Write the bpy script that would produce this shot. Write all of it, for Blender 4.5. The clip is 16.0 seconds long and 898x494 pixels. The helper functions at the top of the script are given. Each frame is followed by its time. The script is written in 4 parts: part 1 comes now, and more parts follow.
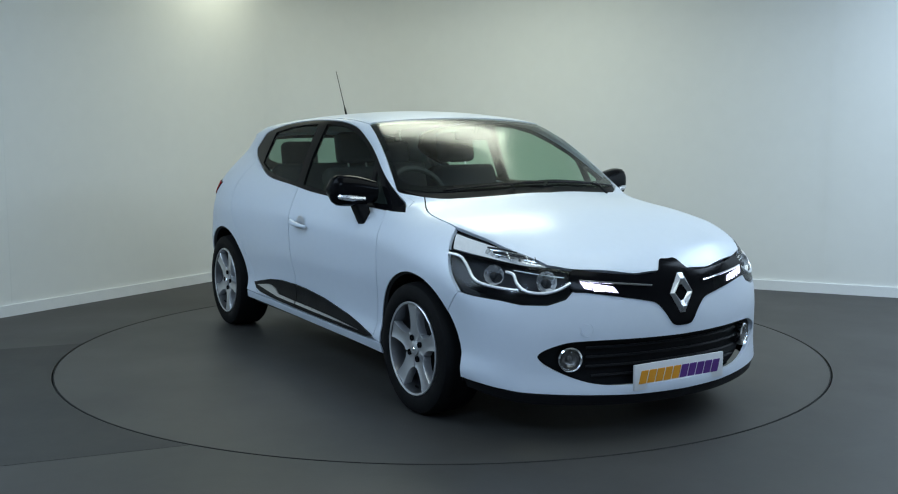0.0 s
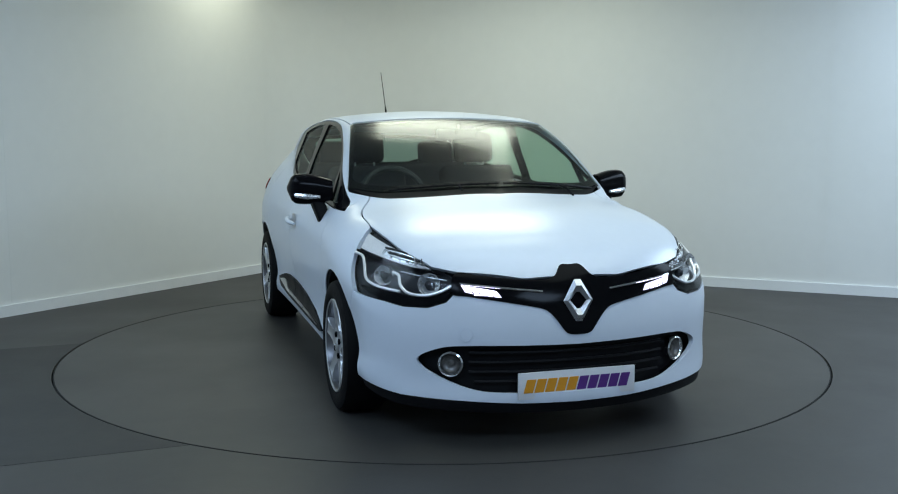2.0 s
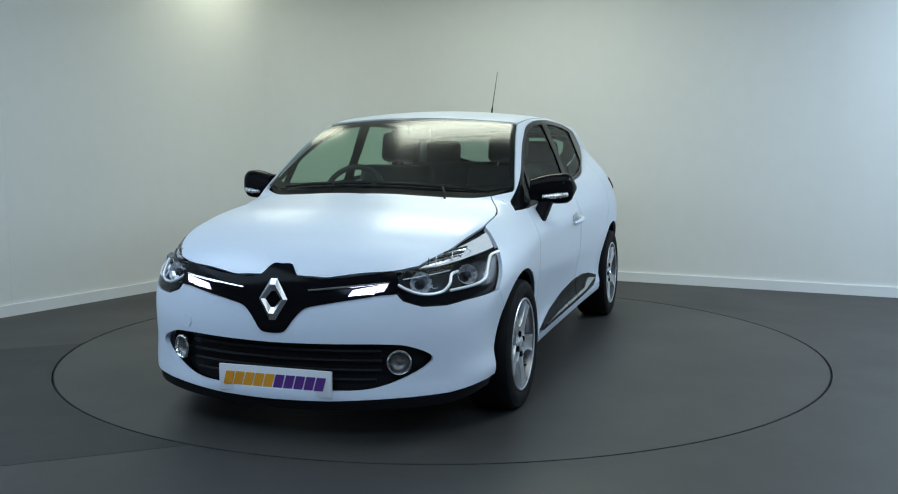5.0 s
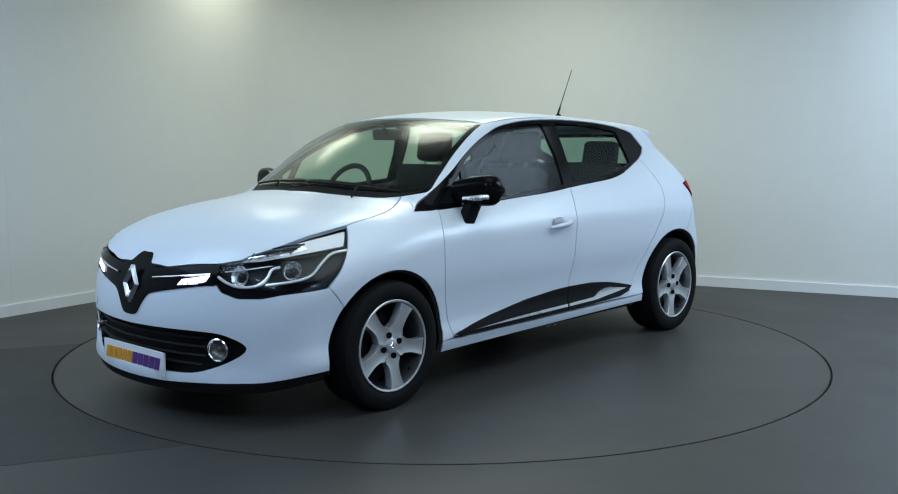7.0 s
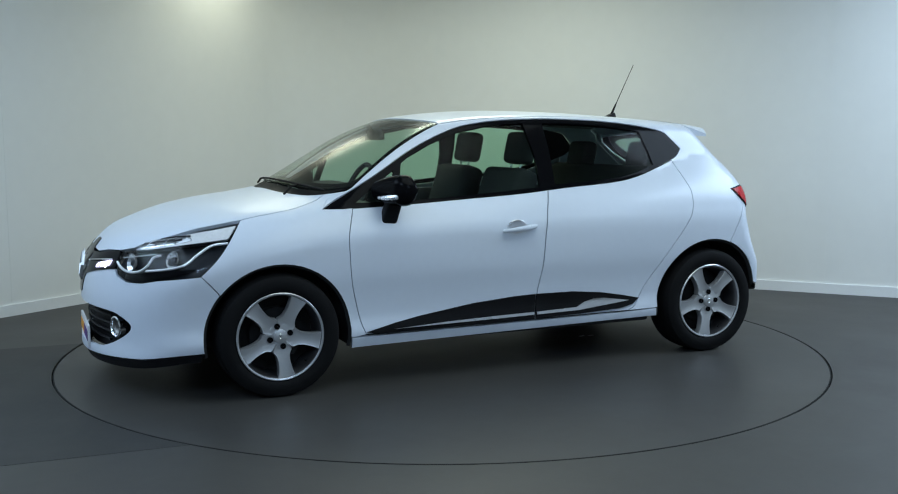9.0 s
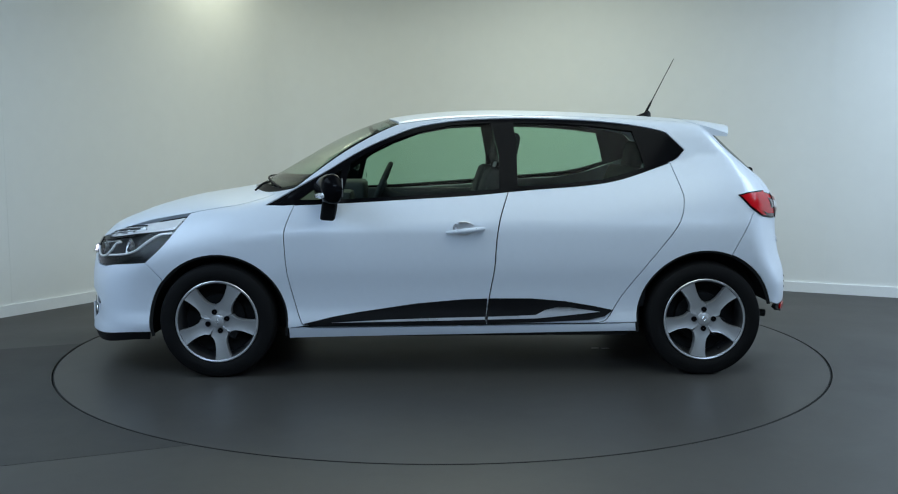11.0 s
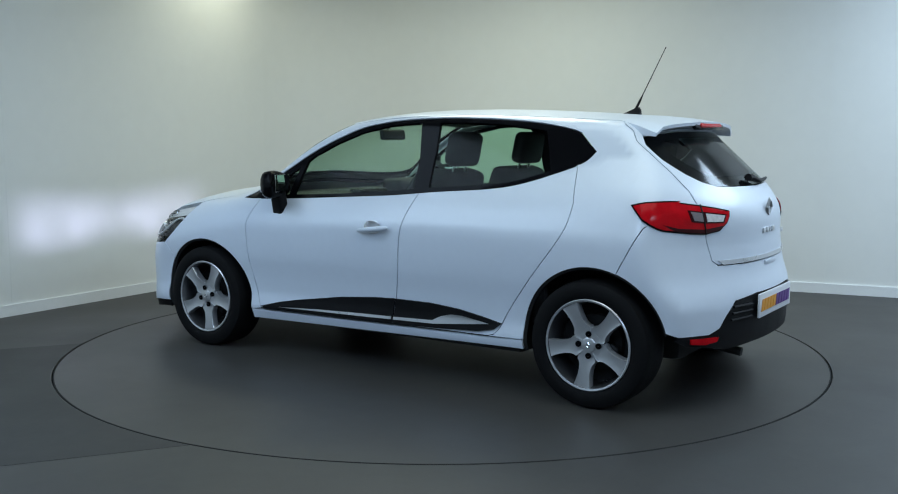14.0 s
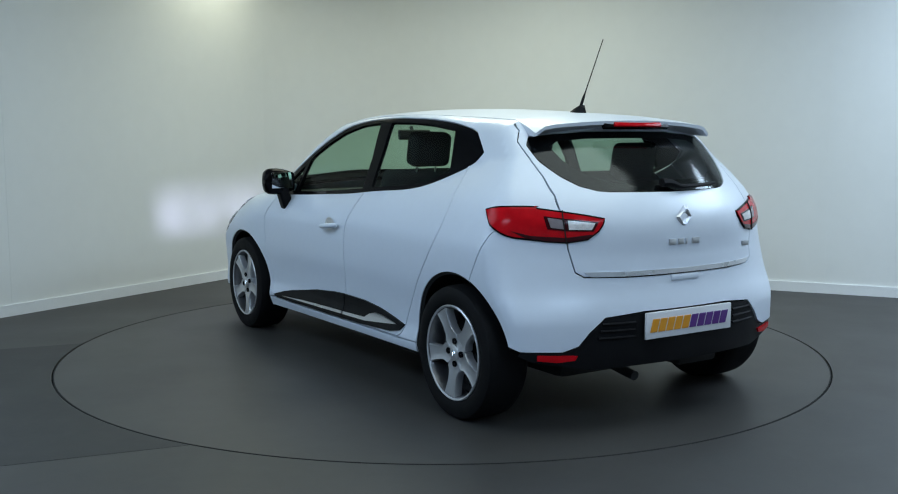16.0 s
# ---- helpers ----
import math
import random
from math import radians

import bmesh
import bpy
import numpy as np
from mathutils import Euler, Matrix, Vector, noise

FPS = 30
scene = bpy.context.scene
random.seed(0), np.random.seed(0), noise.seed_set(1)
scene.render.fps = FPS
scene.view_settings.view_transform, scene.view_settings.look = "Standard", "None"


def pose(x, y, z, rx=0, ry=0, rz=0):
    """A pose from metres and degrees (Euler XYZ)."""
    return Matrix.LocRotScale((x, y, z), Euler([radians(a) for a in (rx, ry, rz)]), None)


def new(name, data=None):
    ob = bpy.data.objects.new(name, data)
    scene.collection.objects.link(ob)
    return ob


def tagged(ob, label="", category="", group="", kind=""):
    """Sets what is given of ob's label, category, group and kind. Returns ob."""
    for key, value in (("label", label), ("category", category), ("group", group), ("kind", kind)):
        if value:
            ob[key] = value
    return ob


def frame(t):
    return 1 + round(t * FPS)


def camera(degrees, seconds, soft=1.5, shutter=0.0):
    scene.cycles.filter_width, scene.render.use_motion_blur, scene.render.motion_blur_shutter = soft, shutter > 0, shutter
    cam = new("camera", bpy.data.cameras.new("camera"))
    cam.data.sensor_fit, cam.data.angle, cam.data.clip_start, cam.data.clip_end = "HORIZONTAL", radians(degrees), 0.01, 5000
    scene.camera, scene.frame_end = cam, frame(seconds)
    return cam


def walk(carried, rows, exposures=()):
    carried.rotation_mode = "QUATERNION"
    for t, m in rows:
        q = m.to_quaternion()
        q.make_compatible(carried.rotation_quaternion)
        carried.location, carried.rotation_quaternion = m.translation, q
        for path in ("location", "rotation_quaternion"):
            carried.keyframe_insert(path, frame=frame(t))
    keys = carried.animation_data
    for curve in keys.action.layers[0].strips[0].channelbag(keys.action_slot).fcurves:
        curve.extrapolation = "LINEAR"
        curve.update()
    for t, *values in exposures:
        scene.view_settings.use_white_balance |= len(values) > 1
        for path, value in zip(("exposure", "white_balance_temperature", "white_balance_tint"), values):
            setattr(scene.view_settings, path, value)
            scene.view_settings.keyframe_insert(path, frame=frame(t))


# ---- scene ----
cam = camera(48.94, 16.0, soft=1.1)
EYE = pose(0, -5.97, 1.274, 90 - 6.392, 0.091, -0.378)
walk(cam, [(0.0, EYE), (16.0, EYE)], [(0.0, 0.09), (16.0, 0.09)])

# ---------------------------------------------------------------- world and lights
world = bpy.data.worlds.new("world")
scene.world = world
world.use_nodes = True
bg = world.node_tree.nodes["Background"]
bg.inputs[0].default_value = (0.6, 0.7, 0.85, 1)
bg.inputs[1].default_value = 0.02

CEIL = 3.0
# x, y, size x, size y, watts, colour
LIGHTS = [(-1.66, 2.55, 0.6, 0.6, 8, (0.96, 1.0, 0.78)),
          (0.2, 1.2, 1.6, 1.4, 44, (0.93, 1.0, 0.83)),
          (0.9, -2.2, 2.4, 2.4, 36, (0.86, 1.0, 1.0)),
          # unseen fill lamps, added to tint the sides and brighten the car's front
          (-3.4, -2.0, 2.6, 2.6, 86, (0.57, 0.77, 1.0)),
          (4.45, -0.25, 2.4, 2.0, 146, (0.61, 0.79, 1.0)),
          (-1.2, -5.2, 1.2, 1.2, 60, (0.54, 0.75, 1.04)),
          (2.4, -5.4, 1.2, 1.2, 60, (0.54, 0.75, 1.04))]


def area_lamp(x, y, sx, sy, watts, colour):
    data = bpy.data.lights.new("ceiling_or_fill_lamp", "AREA")
    data.shape, data.size, data.size_y = "RECTANGLE", sx, sy
    data.energy, data.color = watts, colour
    ob = new("ceiling_or_fill_lamp", data)
    ob.matrix_world = pose(x, y, CEIL - 0.05)


for row in LIGHTS:
    area_lamp(*row)


# ---------------------------------------------------------------- materials
def nodes_of(name):
    m = bpy.data.materials.new(name)
    m.use_nodes = True
    nt = m.node_tree
    return m, nt, nt.nodes["Principled BSDF"]


def material(name, colour, rough=0.5, metal=0.0, vary=0.08, scale=6.0, bump=0.0, bump_scale=200.0, coat=0.0, coat_rough=0.08, emit=None, power=0.0, ior=1.45):
    """A principled material with mottling at two scales, and fine relief."""
    m, nt, b = nodes_of(name)
    b.inputs["Roughness"].default_value = rough
    b.inputs["Metallic"].default_value = metal
    b.inputs["IOR"].default_value = ior
    b.inputs["Coat Weight"].default_value = coat
    b.inputs["Coat Roughness"].default_value = coat_rough
    tc = nt.nodes.new("ShaderNodeTexCoord")
    if vary:
        n1, n2 = nt.nodes.new("ShaderNodeTexNoise"), nt.nodes.new("ShaderNodeTexNoise")
        n1.inputs["Scale"].default_value, n2.inputs["Scale"].default_value = scale, scale * 13
        n1.inputs["Detail"].default_value = n2.inputs["Detail"].default_value = 5
        for n in (n1, n2):
            nt.links.new(tc.outputs["Object"], n.inputs["Vector"])
        add = nt.nodes.new("ShaderNodeMath")
        nt.links.new(n1.outputs["Fac"], add.inputs[0])
        nt.links.new(n2.outputs["Fac"], add.inputs[1])
        ramp = nt.nodes.new("ShaderNodeMapRange")
        ramp.inputs[1].default_value, ramp.inputs[2].default_value = 0.6, 1.4
        ramp.inputs[3].default_value, ramp.inputs[4].default_value = 1 - vary, 1 + vary
        nt.links.new(add.outputs[0], ramp.inputs[0])
        mul = nt.nodes.new("ShaderNodeVectorMath")
        mul.operation = "SCALE"
        mul.inputs[0].default_value = colour
        nt.links.new(ramp.outputs[0], mul.inputs["Scale"])
        nt.links.new(mul.outputs[0], b.inputs["Base Color"])
        r2 = nt.nodes.new("ShaderNodeMapRange")
        r2.inputs[1].default_value, r2.inputs[2].default_value = 0.3, 0.7
        r2.inputs[3].default_value, r2.inputs[4].default_value = max(rough - 0.06, 0.02), min(rough + 0.06, 1)
        nt.links.new(n1.outputs["Fac"], r2.inputs[0])
        nt.links.new(r2.outputs[0], b.inputs["Roughness"])
    else:
        b.inputs["Base Color"].default_value = (*colour, 1)
    if bump:
        n3, bm_ = nt.nodes.new("ShaderNodeTexNoise"), nt.nodes.new("ShaderNodeBump")
        n3.inputs["Scale"].default_value = bump_scale
        n3.inputs["Detail"].default_value = 3
        bm_.inputs["Strength"].default_value = bump
        bm_.inputs["Distance"].default_value = 0.002
        nt.links.new(tc.outputs["Object"], n3.inputs["Vector"])
        nt.links.new(n3.outputs["Fac"], bm_.inputs["Height"])
        nt.links.new(bm_.outputs[0], b.inputs["Normal"])
    if emit:
        b.inputs["Emission Color"].default_value = (*emit, 1)
        b.inputs["Emission Strength"].default_value = power
    return m


def glass(name, tint, rough=0.05, floor=0.05, edge_gloss=0.8):
    """A thin pane: tinted see-through with a clear gloss that grows towards grazing angles."""
    m, nt, b = nodes_of(name)
    nt.nodes.remove(b)
    clear, gloss, mix, edge, power, scaled = (nt.nodes.new("ShaderNode" + k) for k in ("BsdfTransparent", "BsdfGlossy", "MixShader", "LayerWeight", "Math", "Math"))
    clear.inputs[0].default_value = (*tint, 1)
    gloss.inputs["Roughness"].default_value = rough
    edge.inputs[0].default_value = 0.5
    power.operation, power.inputs[1].default_value = "POWER", 4.0
    scaled.operation, scaled.inputs[1].default_value, scaled.inputs[2].default_value = "MULTIPLY_ADD", edge_gloss, floor
    nt.links.new(edge.outputs["Facing"], power.inputs[0])
    nt.links.new(power.outputs[0], scaled.inputs[0])
    nt.links.new(scaled.outputs[0], mix.inputs[0])
    nt.links.new(clear.outputs[0], mix.inputs[1])
    nt.links.new(gloss.outputs[0], mix.inputs[2])
    nt.links.new(mix.outputs[0], nt.nodes["Material Output"].inputs[0])
    return m


WALL = material("painted_wall", (0.71, 0.715, 0.69), 0.75, vary=0.02, scale=0.7, bump=0.08, bump_scale=260)
SKIRT = material("white_gloss_paint", (0.74, 0.75, 0.75), 0.4, vary=0.03)
CEILING = material("ceiling_paint", (0.7, 0.72, 0.7), 0.9, vary=0.03, scale=1.0)
FLOOR = material("grey_vinyl", (0.038, 0.0365, 0.034), 0.5, vary=0.12, scale=1.1, bump=0.1, bump_scale=90)
PANEL = material("darker_vinyl", (0.026, 0.0255, 0.0245), 0.6, vary=0.16, scale=1.3, bump=0.1, bump_scale=90)
DISC = material("turntable_vinyl", (0.041, 0.0395, 0.0365), 0.46, vary=0.10, scale=0.9, bump=0.1, bump_scale=90)
GAP = material("dark_gap", (0.008, 0.008, 0.008), 0.9, vary=0)
PAINT = material("white_car_paint", (0.66, 0.715, 0.80), 0.36, vary=0.015, scale=2.0, coat=0.35, coat_rough=0.22)
BLACK = material("black_plastic", (0.007, 0.007, 0.008), 0.5, vary=0.2, bump=0.2, ior=1.22)
GLOSSBLACK = material("gloss_black", (0.004, 0.004, 0.005), 0.13, vary=0, ior=1.14)
RUBBER = material("tyre_rubber", (0.006, 0.006, 0.0065), 0.7, vary=0.25, scale=20, bump=0.25, ior=1.22)
ALLOY = material("silver_alloy", (0.58, 0.59, 0.61), 0.33, metal=0.75, vary=0)
DARKALLOY = material("dark_alloy", (0.03, 0.03, 0.031), 0.5, metal=0.6, vary=0.15)
DISCMETAL = material("brake_steel", (0.22, 0.21, 0.20), 0.4, metal=0.9, vary=0.2)
CHROME = material("chrome", (0.75, 0.76, 0.78), 0.12, metal=1.0, vary=0)
SATIN = material("satin_chrome", (0.66, 0.67, 0.70), 0.30, metal=1.0, vary=0.03)
REDLENS = material("red_lens", (0.48, 0.005, 0.010), 0.16, vary=0.25, scale=22, ior=1.22)
DARKRED = material("dark_red_lens", (0.035, 0.003, 0.005), 0.14, vary=0, ior=1.3)
CLEARLENS = material("frosted_lens", (0.78, 0.77, 0.77), 0.2, vary=0.1, scale=60, coat=0.4)
REVLENS = material("reversing_lens", (0.62, 0.60, 0.60), 0.2, vary=0.25, scale=50, coat=0.2)
FOGLENS = material("grey_lens", (0.20, 0.17, 0.18), 0.2, vary=0.2, scale=60, coat=0.2)
LAMPDARK = material("lamp_housing", (0.022, 0.024, 0.028), 0.35, vary=0.1, ior=1.25)
LAMPGREY = material("lamp_reflector", (0.80, 0.81, 0.83), 0.28, metal=0.7, vary=0.08, scale=40)
TRIMSILVER = material("bright_silver_trim", (0.86, 0.87, 0.89), 0.34, metal=0.55, vary=0.03)
LED = material("led_chip", (0.9, 0.9, 1.0), 0.4, vary=0, emit=(0.64, 0.66, 1.0), power=20000)
LED.cycles.emission_sampling = "FRONT"
# the silver alloy again, darkened to stand for shade inside the wheel
SHADEDBARREL = material("shaded_rim_barrel", (0.20, 0.20, 0.21), 0.34, metal=0.9, vary=0.15, scale=15)


def glowing_lens(name, colour, power):
    """A clear lens with its own emission, in place of scattered LED light."""
    m, nt, b = nodes_of(name)
    nt.nodes.remove(b)
    clear, glow, both_ = (nt.nodes.new("ShaderNode" + k) for k in ("BsdfTransparent", "Emission", "AddShader"))
    glow.inputs[0].default_value, glow.inputs[1].default_value = (*colour, 1), power
    nt.links.new(clear.outputs[0], both_.inputs[0])
    nt.links.new(glow.outputs[0], both_.inputs[1])
    nt.links.new(both_.outputs[0], nt.nodes["Material Output"].inputs[0])
    return m


DRL = glowing_lens("running_light", (0.70, 0.70, 1.0), 2.4)
DRL.cycles.emission_sampling = "FRONT"
PLATE = material("white_plate", (0.72, 0.72, 0.74), 0.35, vary=0.02)
ORANGE = material("orange_print", (0.72, 0.30, 0.02), 0.4, vary=0)
PURPLE = material("purple_print", (0.10, 0.03, 0.20), 0.4, vary=0)
CABIN = material("cabin_plastic", (0.030, 0.031, 0.033), 0.65, vary=0.15, bump=0.06)
LINER = material("headliner", (0.30, 0.31, 0.30), 0.9, vary=0.05)
FABRIC = material("seat_fabric", (0.022, 0.022, 0.025), 0.9, vary=0.15, scale=12, bump=0.08)
UNDER = material("underbody", (0.015, 0.015, 0.015), 0.8, vary=0.2)
PANE = glass("tinted_glass", (0.60, 0.78, 0.67), 0.12, 0.009, 0.28)
DARKPANE = glass("dark_tinted_glass", (0.40, 0.49, 0.46), 0.10, 0.035, 0.6)
LENS = glass("clear_lens", (0.93, 0.94, 0.95), 0.03, 0.015, 0.35)
SCREEN = glass("windscreen_glass", (0.68, 0.80, 0.71), 0.20, 0.034)
MIRROR = material("mirror_glass", (0.8, 0.8, 0.82), 0.03, metal=1.0, vary=0)


# ---------------------------------------------------------------- mesh helpers
def part(name, bm, mat, parent=None, label="", smooth=True, kind=""):
    me = bpy.data.meshes.new(name)
    bm.to_mesh(me)
    bm.free()
    for p in me.polygons:
        p.use_smooth = smooth
    if smooth:
        me.set_sharp_from_angle(angle=radians(38))
    me.materials.append(mat)
    ob = new(name, me)
    if parent:
        ob.parent = parent
    return tagged(ob, label, kind=kind)


def box(bm, x0, x1, y0, y1, z0, z1, bevel=0.0, segments=2, m=None):
    r = bmesh.ops.create_cube(bm, size=1.0)
    vs = r["verts"]
    bmesh.ops.scale(bm, verts=vs, vec=(x1 - x0, y1 - y0, z1 - z0))
    bmesh.ops.translate(bm, verts=vs, vec=((x0 + x1) / 2, (y0 + y1) / 2, (z0 + z1) / 2))
    if bevel:
        es = list({e for v in vs for e in v.link_edges})
        r = bmesh.ops.bevel(bm, geom=es, offset=bevel, segments=segments, affect="EDGES", profile=0.6)
        vs = list({v for f in r["faces"] for v in f.verts} | {v for v in vs if v.is_valid})
    if m is not None:
        bmesh.ops.transform(bm, matrix=m, verts=vs)
    return vs


def tube(bm, path, radius, n=8, closed=False):
    """A round bar along the path; radius may be one number or one for each point."""
    pts = [Vector(p) for p in path]
    rings = []
    for i, p in enumerate(pts):
        a = pts[(i - 1) % len(pts)] if closed or i else p
        b = pts[(i + 1) % len(pts)] if closed or i < len(pts) - 1 else p
        d = (b - a).normalized()
        u = d.cross(Vector((0, 0, 1)) if abs(d.z) < 0.9 else Vector((1, 0, 0))).normalized()
        v = d.cross(u)
        r = radius[i] if isinstance(radius, (list, tuple)) else radius
        rings.append([bm.verts.new(p + (u * math.cos(k) + v * math.sin(k)) * r) for k in (2 * math.pi * j / n for j in range(n))])
    for i in range(len(rings) - (0 if closed else 1)):
        a, b = rings[i], rings[(i + 1) % len(rings)]
        for j in range(n):
            bm.faces.new((a[j], a[(j + 1) % n], b[(j + 1) % n], b[j]))
    if not closed:
        bm.faces.new(rings[0][::-1])
        bm.faces.new(rings[-1])


def lathe(bm, profile, n=48, m=None, cap=False):
    """Turn a profile of (radius, height along y) about the y axis."""
    rings = []
    for r, y in profile:
        rings.append([bm.verts.new((r * math.cos(a), y, r * math.sin(a))) for a in (2 * math.pi * j / n for j in range(n))])
    fs = []
    for a, b in zip(rings, rings[1:]):
        for j in range(n):
            fs.append(bm.faces.new((a[j], b[j], b[(j + 1) % n], a[(j + 1) % n])))
    if cap:
        fs.append(bm.faces.new(rings[-1]))
        fs.append(bm.faces.new(rings[0][::-1]))
    if m is not None:
        bmesh.ops.transform(bm, matrix=m, verts=[v for r in rings for v in r])
    return fs


# ---------------------------------------------------------------- the room
CORNER, RAD = (-1.246, 4.02), 0.9
LEFT_DIR, RIGHT_DIR = Vector((-0.526, -0.850)), Vector((0.904, -0.428))


def wall_line():
    """The inside face of the two seen walls, with their rounded corner, as a plan line."""
    c = Vector(CORNER)
    half = LEFT_DIR.angle(RIGHT_DIR) / 2
    run = RAD / math.tan(half)
    a, b = c + LEFT_DIR * run, c + RIGHT_DIR * run
    mid = c + (LEFT_DIR + RIGHT_DIR).normalized() * (RAD / math.sin(half))
    a0 = math.atan2(*(a - mid).yx)
    b0 = math.atan2(*(b - mid).yx)
    if b0 > a0:
        b0 -= 2 * math.pi
    arc = [mid + Vector((math.cos(t), math.sin(t))) * RAD for t in np.linspace(a0, b0, 25)]
    return a, arc, b


def slab_wall(name, line, z0, z1, thick, mat, smooth=True):
    """A wall of the given plan line, thickness away from the room."""
    bm = bmesh.new()
    rows = []
    for i, p in enumerate(line):
        d = (line[min(i + 1, len(line) - 1)] - line[max(i - 1, 0)]).normalized()
        n = Vector((-d.y, d.x)) * thick
        rows.append([bm.verts.new((*q, z)) for q, z in ((p, z0), (p, z1), (p + n, z1), (p + n, z0))])
    for a, b in zip(rows, rows[1:]):
        for k in range(4):
            bm.faces.new((a[k], b[k], b[(k + 1) % 4], a[(k + 1) % 4]))
    bm.faces.new(rows[0][::-1])
    bm.faces.new(rows[-1])
    bmesh.ops.recalc_face_normals(bm, faces=bm.faces)
    return part(name, bm, mat, None, smooth=smooth)


TA, ARC, TB = wall_line()
far_left = TA + LEFT_DIR * 9.5
far_right = TB + RIGHT_DIR * 9.5
tagged(slab_wall("wall_west", [far_left, TA], 0, CEIL, 0.15, WALL), "plain pale grey-green painted studio wall", "wall", kind="structure")
tagged(slab_wall("wall_corner", [TA] + ARC[1:-1] + [TB], 0, CEIL, 0.15, WALL), "rounded pale grey-green painted corner of the studio", "wall", kind="structure")
tagged(slab_wall("wall_north", [TB, far_right], 0, CEIL, 0.15, WALL), "plain pale grey painted studio wall with board joints", "wall", kind="structure")
# unseen walls, added to close the room and bounce its light
back_b = far_right + LEFT_DIR * 2.0
tagged(slab_wall("wall_south", [back_b, Vector((3.9, -9.0)), Vector((-4.5, -9.0)), far_left], 0, CEIL, 0.15, WALL, False), "unseen plain pale painted wall, added behind the camera", "wall", kind="structure")
tagged(slab_wall("wall_east", [far_right, back_b], 0, CEIL, 0.15, WALL, False), "unseen plain pale painted side wall, added to close the room", "wall", kind="structure")


def skirting(name, line):
    n_in = -0.016
    ob = slab_wall(name, line, 0, 0.082, n_in, SKIRT)
    return tagged(ob, "low white painted skirting board along the wall", "skirting board", kind="structure")


skirting("baseboard", [far_left, TA])
skirting("baseboard", [TA] + ARC[1:-1] + [TB])
skirting("baseboard", [TB, far_right])

bm = bmesh.new()
box(bm, -16, 16, -16, 16, CEIL, CEIL + 0.1)
tagged(part("ceiling", bm, CEILING, smooth=False), "plain pale ceiling of the studio", "ceiling", kind="structure")

# floor with a round opening for the turntable
R_TT = 2.232


def ring_floor():
    bm = bmesh.new()
    n = 128
    radii = [(R_TT + 0.007, -0.04), (R_TT + 0.007, 0.0), (4.0, 0), (16, 0)]
    rings = [[bm.verts.new((r * math.cos(a), r * math.sin(a), z)) for a in (2 * math.pi * j / n for j in range(n))] for r, z in radii]
    for a, b in zip(rings, rings[1:]):
        for j in range(n):
            bm.faces.new((a[j], b[j], b[(j + 1) % n], a[(j + 1) % n]))
    return part("floor", bm, FLOOR, smooth=False)


tagged(ring_floor(), "dark grey matt vinyl studio floor", "floor", kind="structure")
bm = bmesh.new()
bmesh.ops.create_circle(bm, cap_ends=True, segments=128, radius=R_TT + 0.05, matrix=pose(0, 0, -0.045))
tagged(part("turntable_pit", bm, GAP, smooth=False), "dark pit under the turntable", "pit", kind="structure")


def turntable():
    root = tagged(new("turntable"), "flush round dark grey vinyl turntable in the floor", "turntable")
    bm = bmesh.new()
    n = 128
    rr = [(R_TT - 0.007, -0.04), (R_TT - 0.007, 0.0)]
    rings = [[bm.verts.new((r * math.cos(a), r * math.sin(a), z)) for a in (2 * math.pi * j / n for j in range(n))] for r, z in rr]
    for j in range(n):
        bm.faces.new((rings[0][j], rings[0][(j + 1) % n], rings[1][(j + 1) % n], rings[1][j]))
    bm.faces.new(rings[1])
    part("platform", bm, DISC, root, smooth=False)
    bm = bmesh.new()
    tube(bm, [((R_TT - 0.004) * math.cos(a), (R_TT - 0.004) * math.sin(a), -0.004) for a in (2 * math.pi * j / n for j in range(n))], 0.0045, 6, True)
    part("edge_strip", bm, GAP, root, "thin dark rubber edge strip")
    for k in range(2):
        bm = bmesh.new()
        box(bm, -0.022, 0.022, -0.008, 0.008, 0.0, 0.0015, m=pose(-0.917 - 0.062 * k, 0.124 + 0.008 * k, 0, 0, 0, 8))
        part("tape_mark", bm, SKIRT, root, "small white tape mark", smooth=False)
    return root


table = turntable()


def floor_strip():
    """The darker band of floor covering that runs from the turntable to the side."""
    bm = bmesh.new()
    away, across = Vector((-0.934, -0.357)), Vector((-0.357, 0.934))
    rows = []
    for d in np.linspace(0.862, -1.47, 30):
        start = math.sqrt(max((R_TT + 0.012) ** 2 - d * d, 0))
        rows.append([bm.verts.new((*(across * d + away * r), 0.001)) for r in (start, 4.2)])
    for a, b in zip(rows, rows[1:]):
        bm.faces.new((a[0], a[1], b[1], b[0]))
    bmesh.ops.recalc_face_normals(bm, faces=bm.faces)
    ex = bmesh.ops.extrude_face_region(bm, geom=list(bm.faces))
    bmesh.ops.translate(bm, vec=(0, 0, -0.006), verts=[v for v in ex["geom"] if isinstance(v, bmesh.types.BMVert)])
    bmesh.ops.recalc_face_normals(bm, faces=bm.faces)
    return part("floor_strip", bm, PANEL, smooth=False)


tagged(floor_strip(), "slightly darker band of grey vinyl floor beside the turntable", "floor", kind="structure")
